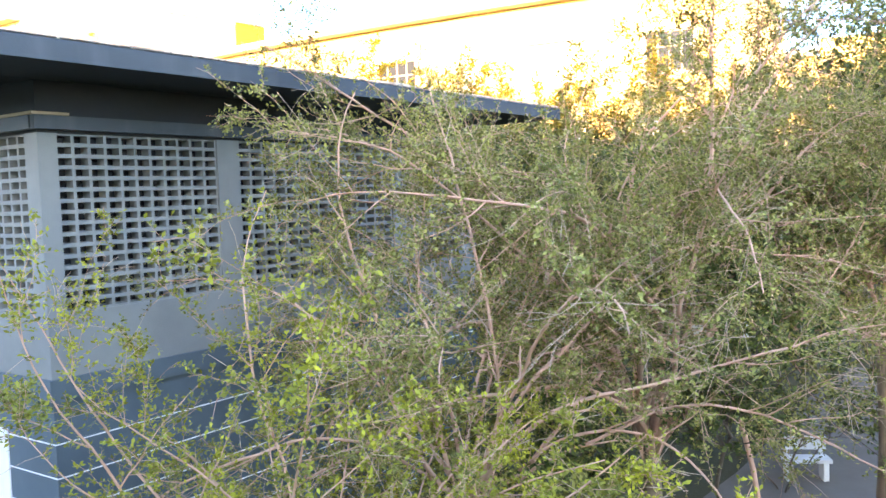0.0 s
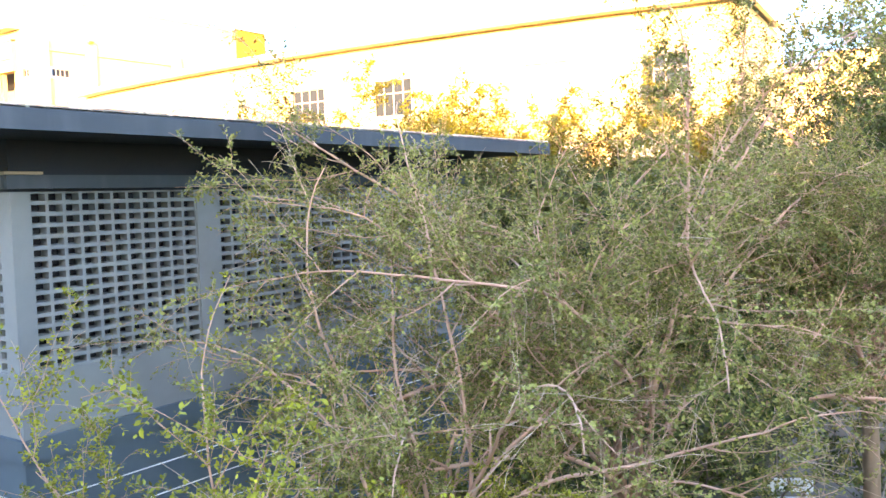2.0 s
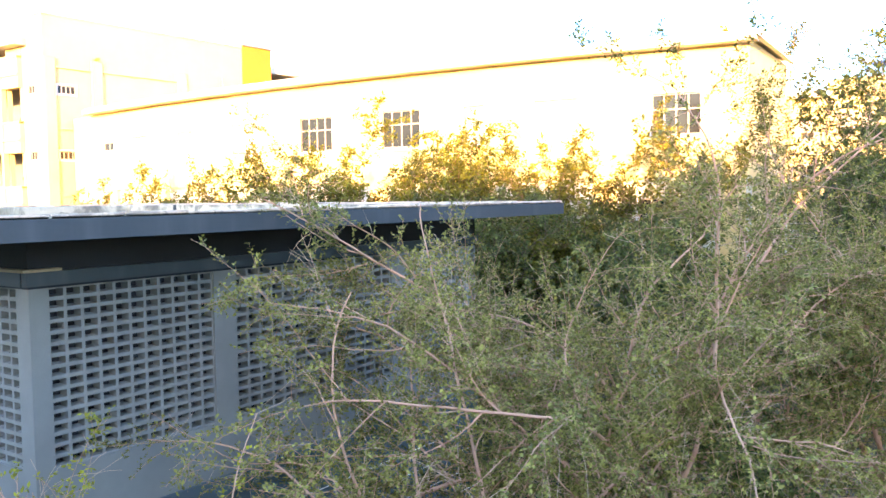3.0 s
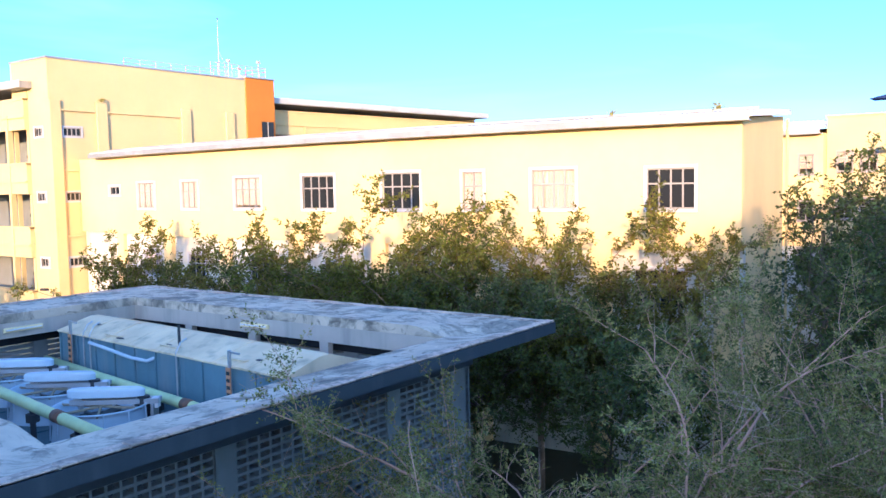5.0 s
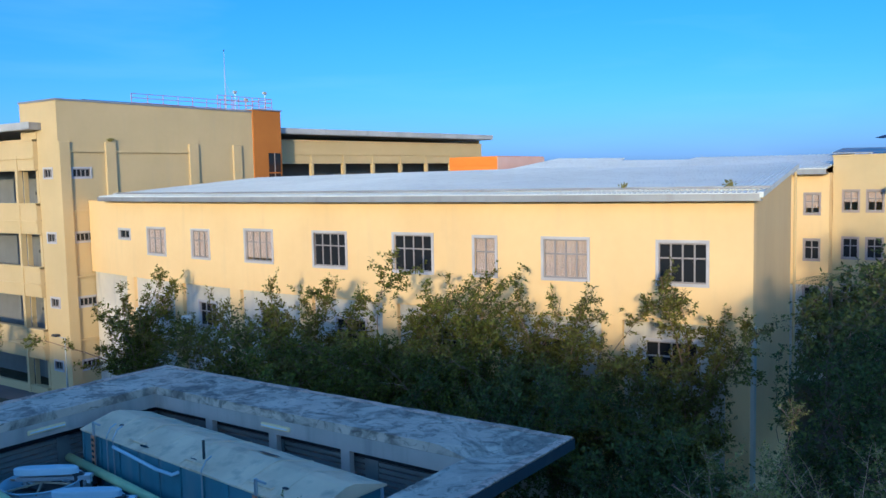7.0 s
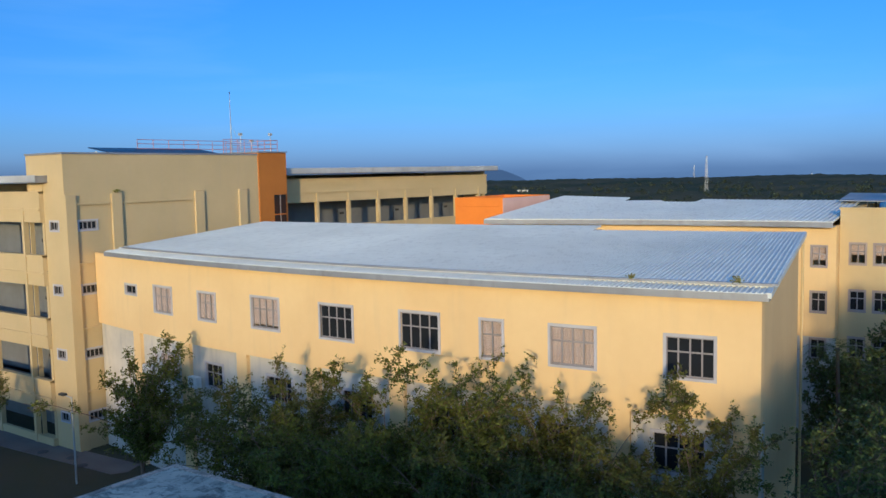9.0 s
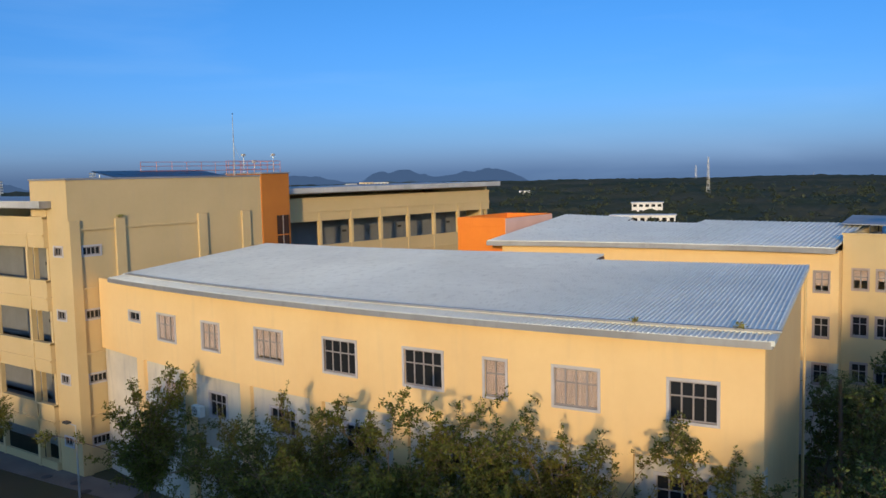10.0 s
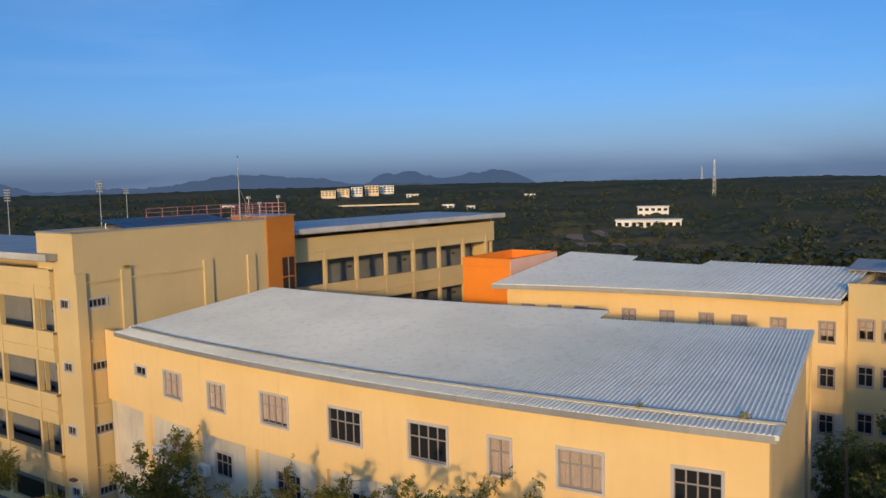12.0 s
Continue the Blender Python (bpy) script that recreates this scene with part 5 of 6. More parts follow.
def far_block(x, y, z, w, dpt, h, turn, floors, mat, label):
    """A far building with storeys of real window bands and a flat roof edge."""
    m = pose(x, y, z, 0, 0, turn)
    t = thing("far_building", label, "building", (x, y, z))
    n = max(2, int(w / 5))
    holes = [(-w / 2 + w * (k + 0.2) / n, -w / 2 + w * (k + 0.8) / n, h * f / floors + h / floors * 0.35, h * f / floors + h / floors * 0.8) for k in range(n) for f in range(floors)]
    part("wall", holed_wall(-w / 2, w / 2, -8, h, holes, 0.6, m=m), mat, t)
    part("core", Shape().box(-w / 2, 0.9, -8, w / 2, dpt, h - 0.02, m=m), GLASS, t)
    for sx in (-w / 2, w / 2 - 0.5):
        part("side_wall", Shape().box(sx, 0.6, -8, sx + 0.5, dpt, h, m=m), mat, t)
    part("roof", Shape().box(-w / 2 - 0.8, -0.8, h, w / 2 + 0.8, dpt + 0.8, h + 0.7, m=m), mat, t)


FAR_WHITE = material("far_white_render", (0.75, 0.73, 0.70), (0.62, 0.6, 0.57), 0.8, grain=0.5, patch=0.05, bump=0)
FAR_CREAM = material("far_cream_render", (0.70, 0.56, 0.38), (0.62, 0.5, 0.34), 0.8, grain=0.5, patch=0.05, bump=0)


def bearing(a, d):
    """Plan place at a degrees left of +y, d from the eye's upright."""
    return 0.2 - math.sin(radians(a)) * d, 1.3 + math.cos(radians(a)) * d


for a, d, mat, w, h, dz in ((44.0, 1200, FAR_CREAM, 20, 7, 1), (43.0, 1225, FAR_CREAM, 17, 8.5, 1), (42.1, 1250, FAR_WHITE, 16, 10, 1), (41.1, 1285, FAR_CREAM, 20, 11, 2), (40.1, 1320, FAR_WHITE, 22, 11, 2)):
    x, y = bearing(a, d)
    far_block(x, y, ground_z(x, y) + dz + 2, w, 14, h, 40, 3, mat, "distant cream and white hostel block of three storeys")
x, y = bearing(22.8, 630)
far_block(x, y, ground_z(x, y), 46, 16, 6.5, 20, 1, FAR_WHITE, "distant low white hall with wide flat roof")
x, y = bearing(22.5, 730)
far_block(x, y, ground_z(x, y), 25, 14, 9.5, 20, 2, FAR_WHITE, "distant boxy white building on a rise")
x, y = bearing(40.7, 960)
solo("far_walkway", Shape().box(-46, -2, 0, 46, 2, 1.6, m=pose(x, y, ground_z(x, y) + 3, 0, 0, 46)), FAR_CREAM, "long low covered walkway in the trees", "walkway")
for a, d, w in ((38.4, 1150, 16), (30.5, 1105, 13), (36.0, 910, 12), (34.5, 880, 8), (50.5, 1000, 14)):
    x, y = bearing(a, d)
    far_block(x, y, ground_z(x, y) + 1, w, 8, 4, 30, 1, FAR_WHITE, "small distant pale roofed house")
# bare soil road and clearing
for pts, w in (([(27.2, 470), (27.6, 560), (27.5, 650), (28.0, 760), (27.6, 860)], 11), ([(28.6, 545), (26.5, 525), (24.0, 500), (20.0, 470), (17.5, 450)], 16), ([(26.6, 640), (25.8, 590), (25.2, 560)], 9)):
    sh = Shape()
    line = []
    for a, b in zip(pts, pts[1:]):
        for k in range(6):
            s = k / 6
            line.append(bearing(a[0] + (b[0] - a[0]) * s, a[1] + (b[1] - a[1]) * s))
    for i, (px, py) in enumerate(line):
        qx, qy = line[min(i + 1, len(line) - 1)]
        ox, oy = line[max(i - 1, 0)]
        tx, ty = qx - ox, qy - oy
        n = math.hypot(tx, ty)
        for s in (-1, 1):
            x, y = px - ty / n * w / 2 * s, py + tx / n * w / 2 * s
            sh.v.append((x, y, ground_z(x, y) + 0.6))
    sh.f = [(2 * i, 2 * i + 2, 2 * i + 3, 2 * i + 1) for i in range(len(line) - 1)]
    solo("road", sh, SOIL, "bare reddish earth track among trees", "road", kind="structure")


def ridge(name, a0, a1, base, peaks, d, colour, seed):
    """A far mountain ridge as one rising sheet that glows in its haze colour; angles in degrees left of +y."""
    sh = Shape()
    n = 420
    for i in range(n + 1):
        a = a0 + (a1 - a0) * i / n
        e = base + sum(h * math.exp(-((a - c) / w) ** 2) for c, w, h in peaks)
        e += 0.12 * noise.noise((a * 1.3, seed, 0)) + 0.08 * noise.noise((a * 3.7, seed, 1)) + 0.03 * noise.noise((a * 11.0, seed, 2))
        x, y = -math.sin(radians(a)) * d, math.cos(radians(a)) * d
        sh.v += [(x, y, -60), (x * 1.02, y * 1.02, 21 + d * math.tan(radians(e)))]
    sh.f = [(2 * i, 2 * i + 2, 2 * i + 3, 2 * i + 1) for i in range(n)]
    return solo(name, sh, glow(name + "_haze_glow", colour, 1.0), "mountain ridge on the horizon, blue haze painted as a glow", "mountains", kind="structure", smooth=True)


ridge("backdrop", 22, 78, -0.95, [(64.8, 2.4, 1.1), (69.0, 3.0, 0.9), (58.5, 3.5, 0.45), (49.5, 5.0, 1.2), (40.3, 0.9, 0.95), (38.7, 1.0, 0.9), (37.0, 1.6, 0.75), (34.6, 1.1, 0.85), (32.9, 1.0, 1.0), (31.4, 1.1, 0.8), (44.0, 2.5, 0.4)], 4600, HAZE_GLOW, 3.0)


# nearer ridges glow too, in duller haze colours
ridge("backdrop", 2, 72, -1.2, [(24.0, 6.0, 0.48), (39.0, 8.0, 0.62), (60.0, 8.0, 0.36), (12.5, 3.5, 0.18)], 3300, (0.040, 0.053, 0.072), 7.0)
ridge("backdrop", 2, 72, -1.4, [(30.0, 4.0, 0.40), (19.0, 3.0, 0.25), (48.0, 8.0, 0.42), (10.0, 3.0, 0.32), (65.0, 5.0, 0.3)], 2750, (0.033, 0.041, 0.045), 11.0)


# ---- trees ----
class Tree:
    """Grown from the trunk to many points of the crown, each joined to the nearest branch."""

    def __init__(self, seed):
        self.r = np.random.default_rng(seed)

    def crown_points(self, lobes, count, low=-99.0):
        """Points in a few overlapping lobes (x, y, z, rx, ry, rz), thinned by noise into clumps."""
        pts = []
        vol = np.array([l[3] * l[4] * l[5] for l in lobes])
        while len(pts) < count:
            l = lobes[self.r.choice(len(lobes), p=vol / vol.sum())]
            d = self.r.normal(size=3)
            d = d / np.linalg.norm(d) * self.r.random() ** 0.42
            p = np.array(l[:3]) + d * np.array(l[3:])
            if p[2] < low or noise.noise(Vector(p) * 0.9) < -0.12:
                continue
            pts.append(p)
        return np.array(pts)

    def grow(self, roots, pts, tip=0.006, bend=0.10, greed=0.25, power=0.47, step=0.28):
        """roots: polylines that stand first. Gives node places, parents and radii."""
        pos, par, path = [], [], []
        for line in roots:
            last = -1 if not pos else 0
            for p in line:
                pos.append(np.array(p, float))
                par.append(last)
                path.append(0.0 if last < 0 else path[last] + np.linalg.norm(pos[-1] - pos[last]))
                last = len(pos) - 1
        n0 = len(pos)
        start = np.array(roots[0][-1])
        order = np.argsort(np.linalg.norm(pts - start, axis=1))
        P, L = np.zeros((n0 + len(pts) * 14, 3)), np.zeros(n0 + len(pts) * 14)
        P[:n0], L[:n0] = pos, path
        n = n0
        for k in order:
            t = pts[k]
            d = np.linalg.norm(P[:n] - t, axis=1)
            cost = d + greed * L[:n] + 0.9 * np.maximum(0, P[:n, 2] - t[2])
            j = int(np.argmin(cost))
            gap = d[j]
            m = min(12, max(1, int(gap / step)))
            a = P[j].copy()
            side = self.r.normal(size=3) * bend * gap
            side[2] += 0.10 * gap
            for i in range(1, m + 1):
                s = i / m
                q = a + (t - a) * s + side * math.sin(math.pi * s) + (self.r.normal(size=3) * 0.02 if i < m else 0)
                P[n] = q
                par.append(j if i == 1 else n - 1)
                L[n] = L[par[-1]] + np.linalg.norm(q - P[par[-1]])
                n += 1
        P, par = P[:n], np.array(par)
        kids = np.zeros(n, int)
        for i in range(n - 1, -1, -1):
            if par[i] >= 0:
                kids[par[i]] += 1
        ends = np.nonzero(kids == 0)[0]
        twigs = np.zeros(n)
        for e in ends:
            twigs[e] = 1
        for i in range(n - 1, -1, -1):
            if par[i] >= 0:
                twigs[par[i]] += twigs[i]
        self.P, self.par, self.rad, self.ends = P, par, tip * np.maximum(1, twigs) ** power, np.nonzero((twigs <= 4) & (par >= 0) & (np.arange(n) >= n0))[0]
        return self

    def arch(self, stems, kids, ratio, rise, wiggle, first, leafless=0.2, flat=0.5, deepest=2):
        """Arching limbs from stems of (place, heading, length, radius): each level bears side shoots, the last the leaves."""
        r = self.r
        P, par, rad, level, bare, stem = [], [], [], [], [], []

        def shoot(p, d, length, radius, lev, parent, dry):
            steps = max(3, int(length / (0.2, 0.16, 0.12)[lev]))
            seg = length / steps
            curl = r.normal(size=3) * (0.16, 0.3, 0.5)[lev]
            for i in range(1, steps + 1):
                s = i / steps
                d = d + r.normal(size=3) * wiggle[lev] * 0.6 + curl * seg
                d[2] += rise[lev] * seg
                d /= np.linalg.norm(d)
                p = p + d * seg
                P.append(p)
                par.append(parent)
                rad.append(max(0.0022, radius * (1 - 0.8 * s)))
                level.append(lev)
                bare.append(dry)
                stem.append(self.now)
                parent = len(P) - 1
                if lev < deepest and s > first[lev]:
                    for _ in range(r.poisson(kids[lev] * seg)):
                        side = np.cross(d, (0, 0, 1.0)) * r.choice((-1, 1)) * flat + r.normal(size=3) * (1 - flat * 0.6)
                        side -= d * side.dot(d)
                        side /= np.linalg.norm(side)
                        a = r.uniform(0.55, 1.05)
                        e = d * math.cos(a) + side * math.sin(a)
                        shoot(p, e, length * ratio[lev] * (1.15 - 0.6 * s) * r.uniform(0.6, 1.25), rad[-1] * 0.62, lev + 1, parent, dry or r.random() < leafless * (1.0 if lev else 0.4))

        for self.now, (p, d, length, radius) in enumerate(stems):
            stem.append(self.now)
            P.append(np.array(p, float))
            par.append(-1)
            rad.append(radius)
            level.append(0)
            bare.append(False)
            d = np.array(d, float)
            shoot(P[-1], d / np.linalg.norm(d), length, radius, 0, len(P) - 1, False)
        self.P, self.par, self.rad = np.array(P), np.array(par), np.array(rad)
        self.rad = np.where(np.array(bare), np.maximum(0.0022, self.rad * 0.6), self.rad)
        self.level, self.dry, self.stem = np.array(level), np.array(bare), np.array(stem)
        self.ends = np.nonzero(((self.level >= deepest - 1) | (self.rad < 0.014)) & ~self.dry & (self.par >= 0))[0]
        return self

    def wood(self, sides=5, least=0.0, pick=True):
        P, par, rad = self.P, self.par, self.rad
        idx = np.nonzero((par >= 0) & (rad >= least) & pick)[0]
        a, b = P[par[idx]], P[idx]
        ra, rb = np.minimum(rad[par[idx]], rad[idx] * 1.35), rad[idx]
        d = b - a
        d /= np.maximum(1e-6, np.linalg.norm(d, axis=1))[:, None]
        u = np.cross(d, np.where(np.abs(d[:, 2:3]) < 0.9, [[0, 0, 1.0]], [[1.0, 0, 0]]))
        u /= np.linalg.norm(u, axis=1)[:, None]
        w = np.cross(d, u)
        v = []
        for p, r in ((a, ra), (b + d * 0.01, rb)):
            for s in range(sides):
                t = 2 * math.pi * s / sides
                v.append(p + (u * math.cos(t) + w * math.sin(t)) * r[:, None])
        V = np.stack(v, axis=1).reshape(-1, 3)
        sh = Shape()
        sh.v = V
        q = np.arange(len(idx))[:, None] * 2 * sides
        sh.f = np.concatenate([q + np.array([[s, (s + 1) % sides, sides + (s + 1) % sides, sides + s]]) for s in range(sides)])
        return sh

    def leaves(self, per_end, reach, length, width, twig_leaves=7, droop=0.15, upward=0.3):
        """Sprays at the branch ends: short twigs with leaves set along them. Gives leaf and twig shapes."""
        r = self.r
        base = np.repeat(self.P[self.ends], per_end, axis=0)
        back = np.repeat(self.P[self.ends] - self.P[self.par[self.ends]], per_end, axis=0)
        back /= np.maximum(1e-6, np.linalg.norm(back, axis=1))[:, None]
        base = base - back * r.random((len(base), 1)) * reach * 1.3
        d = back * 0.7 + r.normal(size=base.shape) * 0.75
        d[:, 2] += upward
        d /= np.linalg.norm(d, axis=1)[:, None]
        ln = reach * r.uniform(0.5, 1.25, len(base))
        tip = base + d * ln[:, None] + np.array([0, 0, -1.0]) * (droop * ln)[:, None]
        s = (np.arange(twig_leaves) + 0.6) / twig_leaves
        at = base[:, None, :] + (tip - base)[:, None, :] * s[None, :, None]
        at[:, :, 2] += (droop * ln)[:, None] * (s * (1 - s))[None, :] * 1.5
        n = at.shape[0] * twig_leaves
        at = at.reshape(-1, 3)
        along = np.repeat(d, twig_leaves, axis=0)
        side = np.cross(along, r.normal(size=(n, 3)) + np.array([0, 0, 1.5]))
        side /= np.linalg.norm(side, axis=1)[:, None]
        sign = np.where(np.arange(n) % 2 == 0, 1.0, -1.0)[:, None]
        g = side * sign + along * 0.55 + r.normal(size=(n, 3)) * 0.3
        g /= np.linalg.norm(g, axis=1)[:, None]
        h = np.cross(g, r.normal(size=(n, 3)) * 0.6 + np.array([0, 0, 1.0]))
        h /= np.maximum(1e-6, np.linalg.norm(h, axis=1))[:, None]
        k = r.uniform(0.6, 1.3, (n, 1))
        V = np.stack([at, at + g * length * 0.5 * k + h * width * k, at + g * length * k, at + g * length * 0.5 * k - h * width * k], axis=1).reshape(-1, 3)
        lf = Shape()
        lf.v = V
        lf.f = np.arange(n)[:, None] * 4 + np.array([[0, 1, 2, 3]])
        tw = Shape()
        m = len(base)
        o = np.cross(d, r.normal(size=d.shape))
        o /= np.linalg.norm(o, axis=1)[:, None]
        o2 = np.cross(d, o)
        rad = max(0.0022, length * 0.045)
        tw.v = np.stack([base + o * rad, base - o * rad * 0.5 + o2 * rad * 0.87, base - o * rad * 0.5 - o2 * rad * 0.87, tip], axis=1).reshape(-1, 3)
        q = np.arange(m)[:, None] * 4
        tw.f = np.concatenate([q + np.array([[0, 1, 3]]), q + np.array([[1, 2, 3]]), q + np.array([[2, 0, 3]])])
        return lf, tw


def tree(name, label, base, lobes, count, seed, leaf_mat, bark, per_end, reach, length, width, twig_leaves=7, stems=1, fork=0.35, tip=0.006, lean=(0, 0), droop=0.15, greed=0.25, power=0.47, low=-99.0, bare=0, group="garden trees"):
    x, y = base
    z = ground_z(x, y) - 0.1
    t = thing(name, label, "tree", (x, y, z), group=group)
    g = Tree(seed)
    pts = g.crown_points(lobes, count, low)
    top = lobes[0][2]
    roots = []
    for s in range(stems):
        a = 2 * math.pi * s / stems + seed
        sp = 0.0 if stems == 1 else 1.0
        h = (top - z) * fork
        roots.append([(x + lean[0] * q * h + sp * (0.08 + 0.45 * q * q) * math.cos(a), y + lean[1] * q * h + sp * (0.08 + 0.45 * q * q) * math.sin(a), z + h * q) for q in (0, 0.2, 0.4, 0.6, 0.8, 1.0)])
    g.grow(roots, pts, tip, greed=greed, power=power)
    wood = part("trunk", g.wood(7 if count > 500 else 5), bark, t, "branching bark-covered trunk and limbs")
    lf, tw = g.leaves(int(per_end * 1.5), reach, length * 1.3, width * 1.3, twig_leaves, droop)
    part("crown", lf, leaf_mat, t, "loose crown of small leaves", kind="stuff")
    part("twig_spray", tw, bark, t, "thin leafless twig ends", kind="stuff")
    if bare:
        b = Tree(seed + 50)
        b.grow(roots, b.crown_points([(l[0], l[1], l[2] + 0.15, l[3] * 1.05, l[4] * 1.05, l[5] * 1.03) for l in lobes], bare, low), tip * 1.1, bend=0.14, greed=greed, step=0.16)
        _, tw2 = b.leaves(6, reach * 1.9, length, width, 2, 0.0, 0.5)
        part("bare_branch", b.wood(4), PALE_BARK, t, "pale leafless branches", kind="stuff")
        part("bare_twig", tw2, PALE_BARK, t, kind="stuff")
    return t


def seen_at(d, s):
    """Plan place d ahead of and s to the right of the first eye."""
    return 0.49 - 0.574 * d + 0.819 * s, 0.87 + 0.819 * d + 0.574 * s


def lobe(d, s, z, rd, rs, rz):
    x, y = seen_at(d, s)
    return (x, y, z, (rd + rs) / 2, (rd + rs) / 2, rz)


def arching_tree(name, label, base, fork_z, limbs, seed, leaf_mat, bark, spread, pitch, length, radius, per_end, reach, leaf, kids, ratio, rise, wiggle, first, leafless, thickness=0.13, group="courtyard trees", twig_leaves=8):
    """A short trunk that forks at fork_z into limbs arching out over a wide crown."""
    x, y = base
    z = ground_z(x, y) - 0.1
    t = thing(name, label, "tree", (x, y, z), group=group)
    g = Tree(seed)
    r = g.r
    stems = []
    for k in range(limbs):
        a = spread * ((k + r.uniform(0.2, 0.8)) / limbs - 0.5)
        up = radians(r.uniform(*pitch))
        off = 0.6 * thickness
        stems.append(((x + off * math.cos(a), y + off * math.sin(a), fork_z - r.uniform(0.0, 0.35)), (math.cos(a) * math.cos(up), math.sin(a) * math.cos(up), math.sin(up)), r.uniform(*length), radius * r.uniform(0.8, 1.15)))
    g.arch(stems, kids, ratio, rise, wiggle, first, leafless)
    part("trunk", Shape().tube([(x, y, z), (x + 0.05, y - 0.03, z + (fork_z - z) * 0.5), (x, y, fork_z - 0.3), (x, y, fork_z + 0.05)], [thickness * 1.35, thickness * 1.05, thickness, thickness * 0.8], 10), WARM_BARK, t, "short leaning trunk with rough bark", smooth=True)
    for k in range(limbs):
        part("limb", g.wood(6 if group == "courtyard trees" else 4, pick=(g.level <= 1) & ~g.dry & (g.stem == k)), bark, t)
    part("branch_spray", g.wood(3, pick=(g.level > 1) & ~g.dry), bark, t, "fine leafy side branches", kind="stuff")
    part("bare_branch", g.wood(4, pick=g.dry), PALE_BARK, t, "pale leafless branches", kind="stuff")
    lf, tw = g.leaves(per_end, reach, leaf, leaf * 0.27, twig_leaves, 0.12, 0.15)
    part("crown", lf, leaf_mat, t, "loose crown of small feathery leaves", kind="stuff")
    part("twig_spray", tw, bark, t, kind="stuff")
    return t


# the open yellow-green shrub before the vent blocks
arching_tree("shrub", "open multi-stemmed shrub with yellow-green leaves and pale stems", seen_at(7.9, -1.2), 0.3, 18, 11, LEAF_LIME, BARK, 2 * math.pi, (34, 80), (3.4, 5.4), 0.024, 2, 0.16, 0.05,
             (2.3, 4.4), (0.36, 0.42), (-0.12, -0.03, -0.2), (0.12, 0.13, 0.15), (0.3, 0.12), 0.34, thickness=0.14)
# the wide olive tree in the middle
arching_tree("tree", "wide spreading tree with fine olive foliage and pinkish limbs", seen_at(12.0, 2.9), 1.2, 21, 21, LEAF_OLIVE, BARK, 2 * math.pi, (53, 87), (6.4, 8.6), 0.044, 2, 0.2, 0.052,
             (2.4, 4.4), (0.32, 0.42), (-0.115, 0.02, -0.25), (0.12, 0.13, 0.14), (0.22, 0.1), 0.18)
arching_tree("tree", "dense tree with dark green feathery foliage over the path", seen_at(14.2, 7.4), 2.2, 15, 31, LEAF_OLIVE, BARK, 2 * math.pi, (58, 86), (5.2, 6.8), 0.044, 3, 0.2, 0.05,
             (2.5, 4.6), (0.34, 0.42), (-0.09, 0.02, -0.25), (0.125, 0.13, 0.14), (0.2, 0.1), 0.16)
# the slim pink-stemmed one whose limbs reach across between them
arching_tree("tree", "slender tree with many bare pinkish branches before the wall", seen_at(10.2, 0.3), 1.0, 18, 33, LEAF_OLIVE, BARK, 2 * math.pi, (44, 84), (5.2, 7.0), 0.032, 2, 0.18, 0.045,
             (2.3, 4.2), (0.32, 0.42), (-0.15, 0.0, -0.25), (0.13, 0.14, 0.15), (0.25, 0.1), 0.4, thickness=0.08)
# the green leafier crown that stands behind and beside the trunk
tree("tree", "leafy mid-green tree crown beside the path", seen_at(13.6, 5.2), [lobe(13.0, 5.0, 4.1, 1.9, 2.1, 1.3), lobe(12.4, 3.2, 3.5, 1.5, 1.6, 1.0), lobe(13.6, 7.2, 4.4, 1.9, 2.0, 1.4), lobe(14.0, 8.6, 3.4, 1.3, 1.5, 1.2)],
     900, 35, LEAF_MID, BARK, 2, 0.24, 0.05, 0.017, 9, stems=2, fork=0.5, tip=0.003, group="courtyard trees")
# dark leafy growth round the trunk
for k, (d, s, z, rr, rz) in enumerate(((11.4, 3.8, 2.9, 1.4, 0.9), (10.6, 1.4, 1.3, 1.2, 1.0))):
    x, y = seen_at(d, s)
    tree("bush", "leafy dark green undergrowth around the tree trunk", (x, y), [(x, y, z, rr, rr, rz), (x, y, z * 0.6, rr * 0.7, rr * 0.7, rz * 0.6)], 340, 90 + k, LEAF_DARK, DARK_BARK, 2, 0.24, 0.06, 0.018, 9, stems=3, fork=0.3, tip=0.003, group="courtyard bushes")
# low bushes under them
for k, (d, s, z, rr, rz) in enumerate(((8.4, 1.2, 0.6, 1.5, 1.3), (6.6, 0.4, 0.2, 1.4, 1.2), (10.6, 0.4, 0.8, 1.7, 1.6), (7.6, 3.4, 0.3, 1.5, 1.3), (14.6, -0.6, 0.8, 1.7, 1.8), (16.5, 3.0, 0.4, 1.6, 1.4), (19.5, 0.2, 0.6, 1.8, 1.7), (18.5, 4.4, 0.6, 1.8, 1.7), (17.0, 6.8, 0.8, 1.9, 1.9), (15.0, 8.8, 0.8, 1.9, 1.9), (6.4, -2.2, 0.0, 1.4, 1.2), (6.8, 2.0, -0.2, 1.3, 1.1))):
    x, y = seen_at(d, s)
    tree("bush", "low dark green bush under the courtyard trees", (x, y), [(x, y, z, rr, rr, rz)], 230, 60 + k, LEAF_DARK if k % 2 else LEAF_OLIVE, DARK_BARK, 2, 0.26, 0.078, 0.02, 7, stems=3, fork=0.2, tip=0.004, group="courtyard bushes")
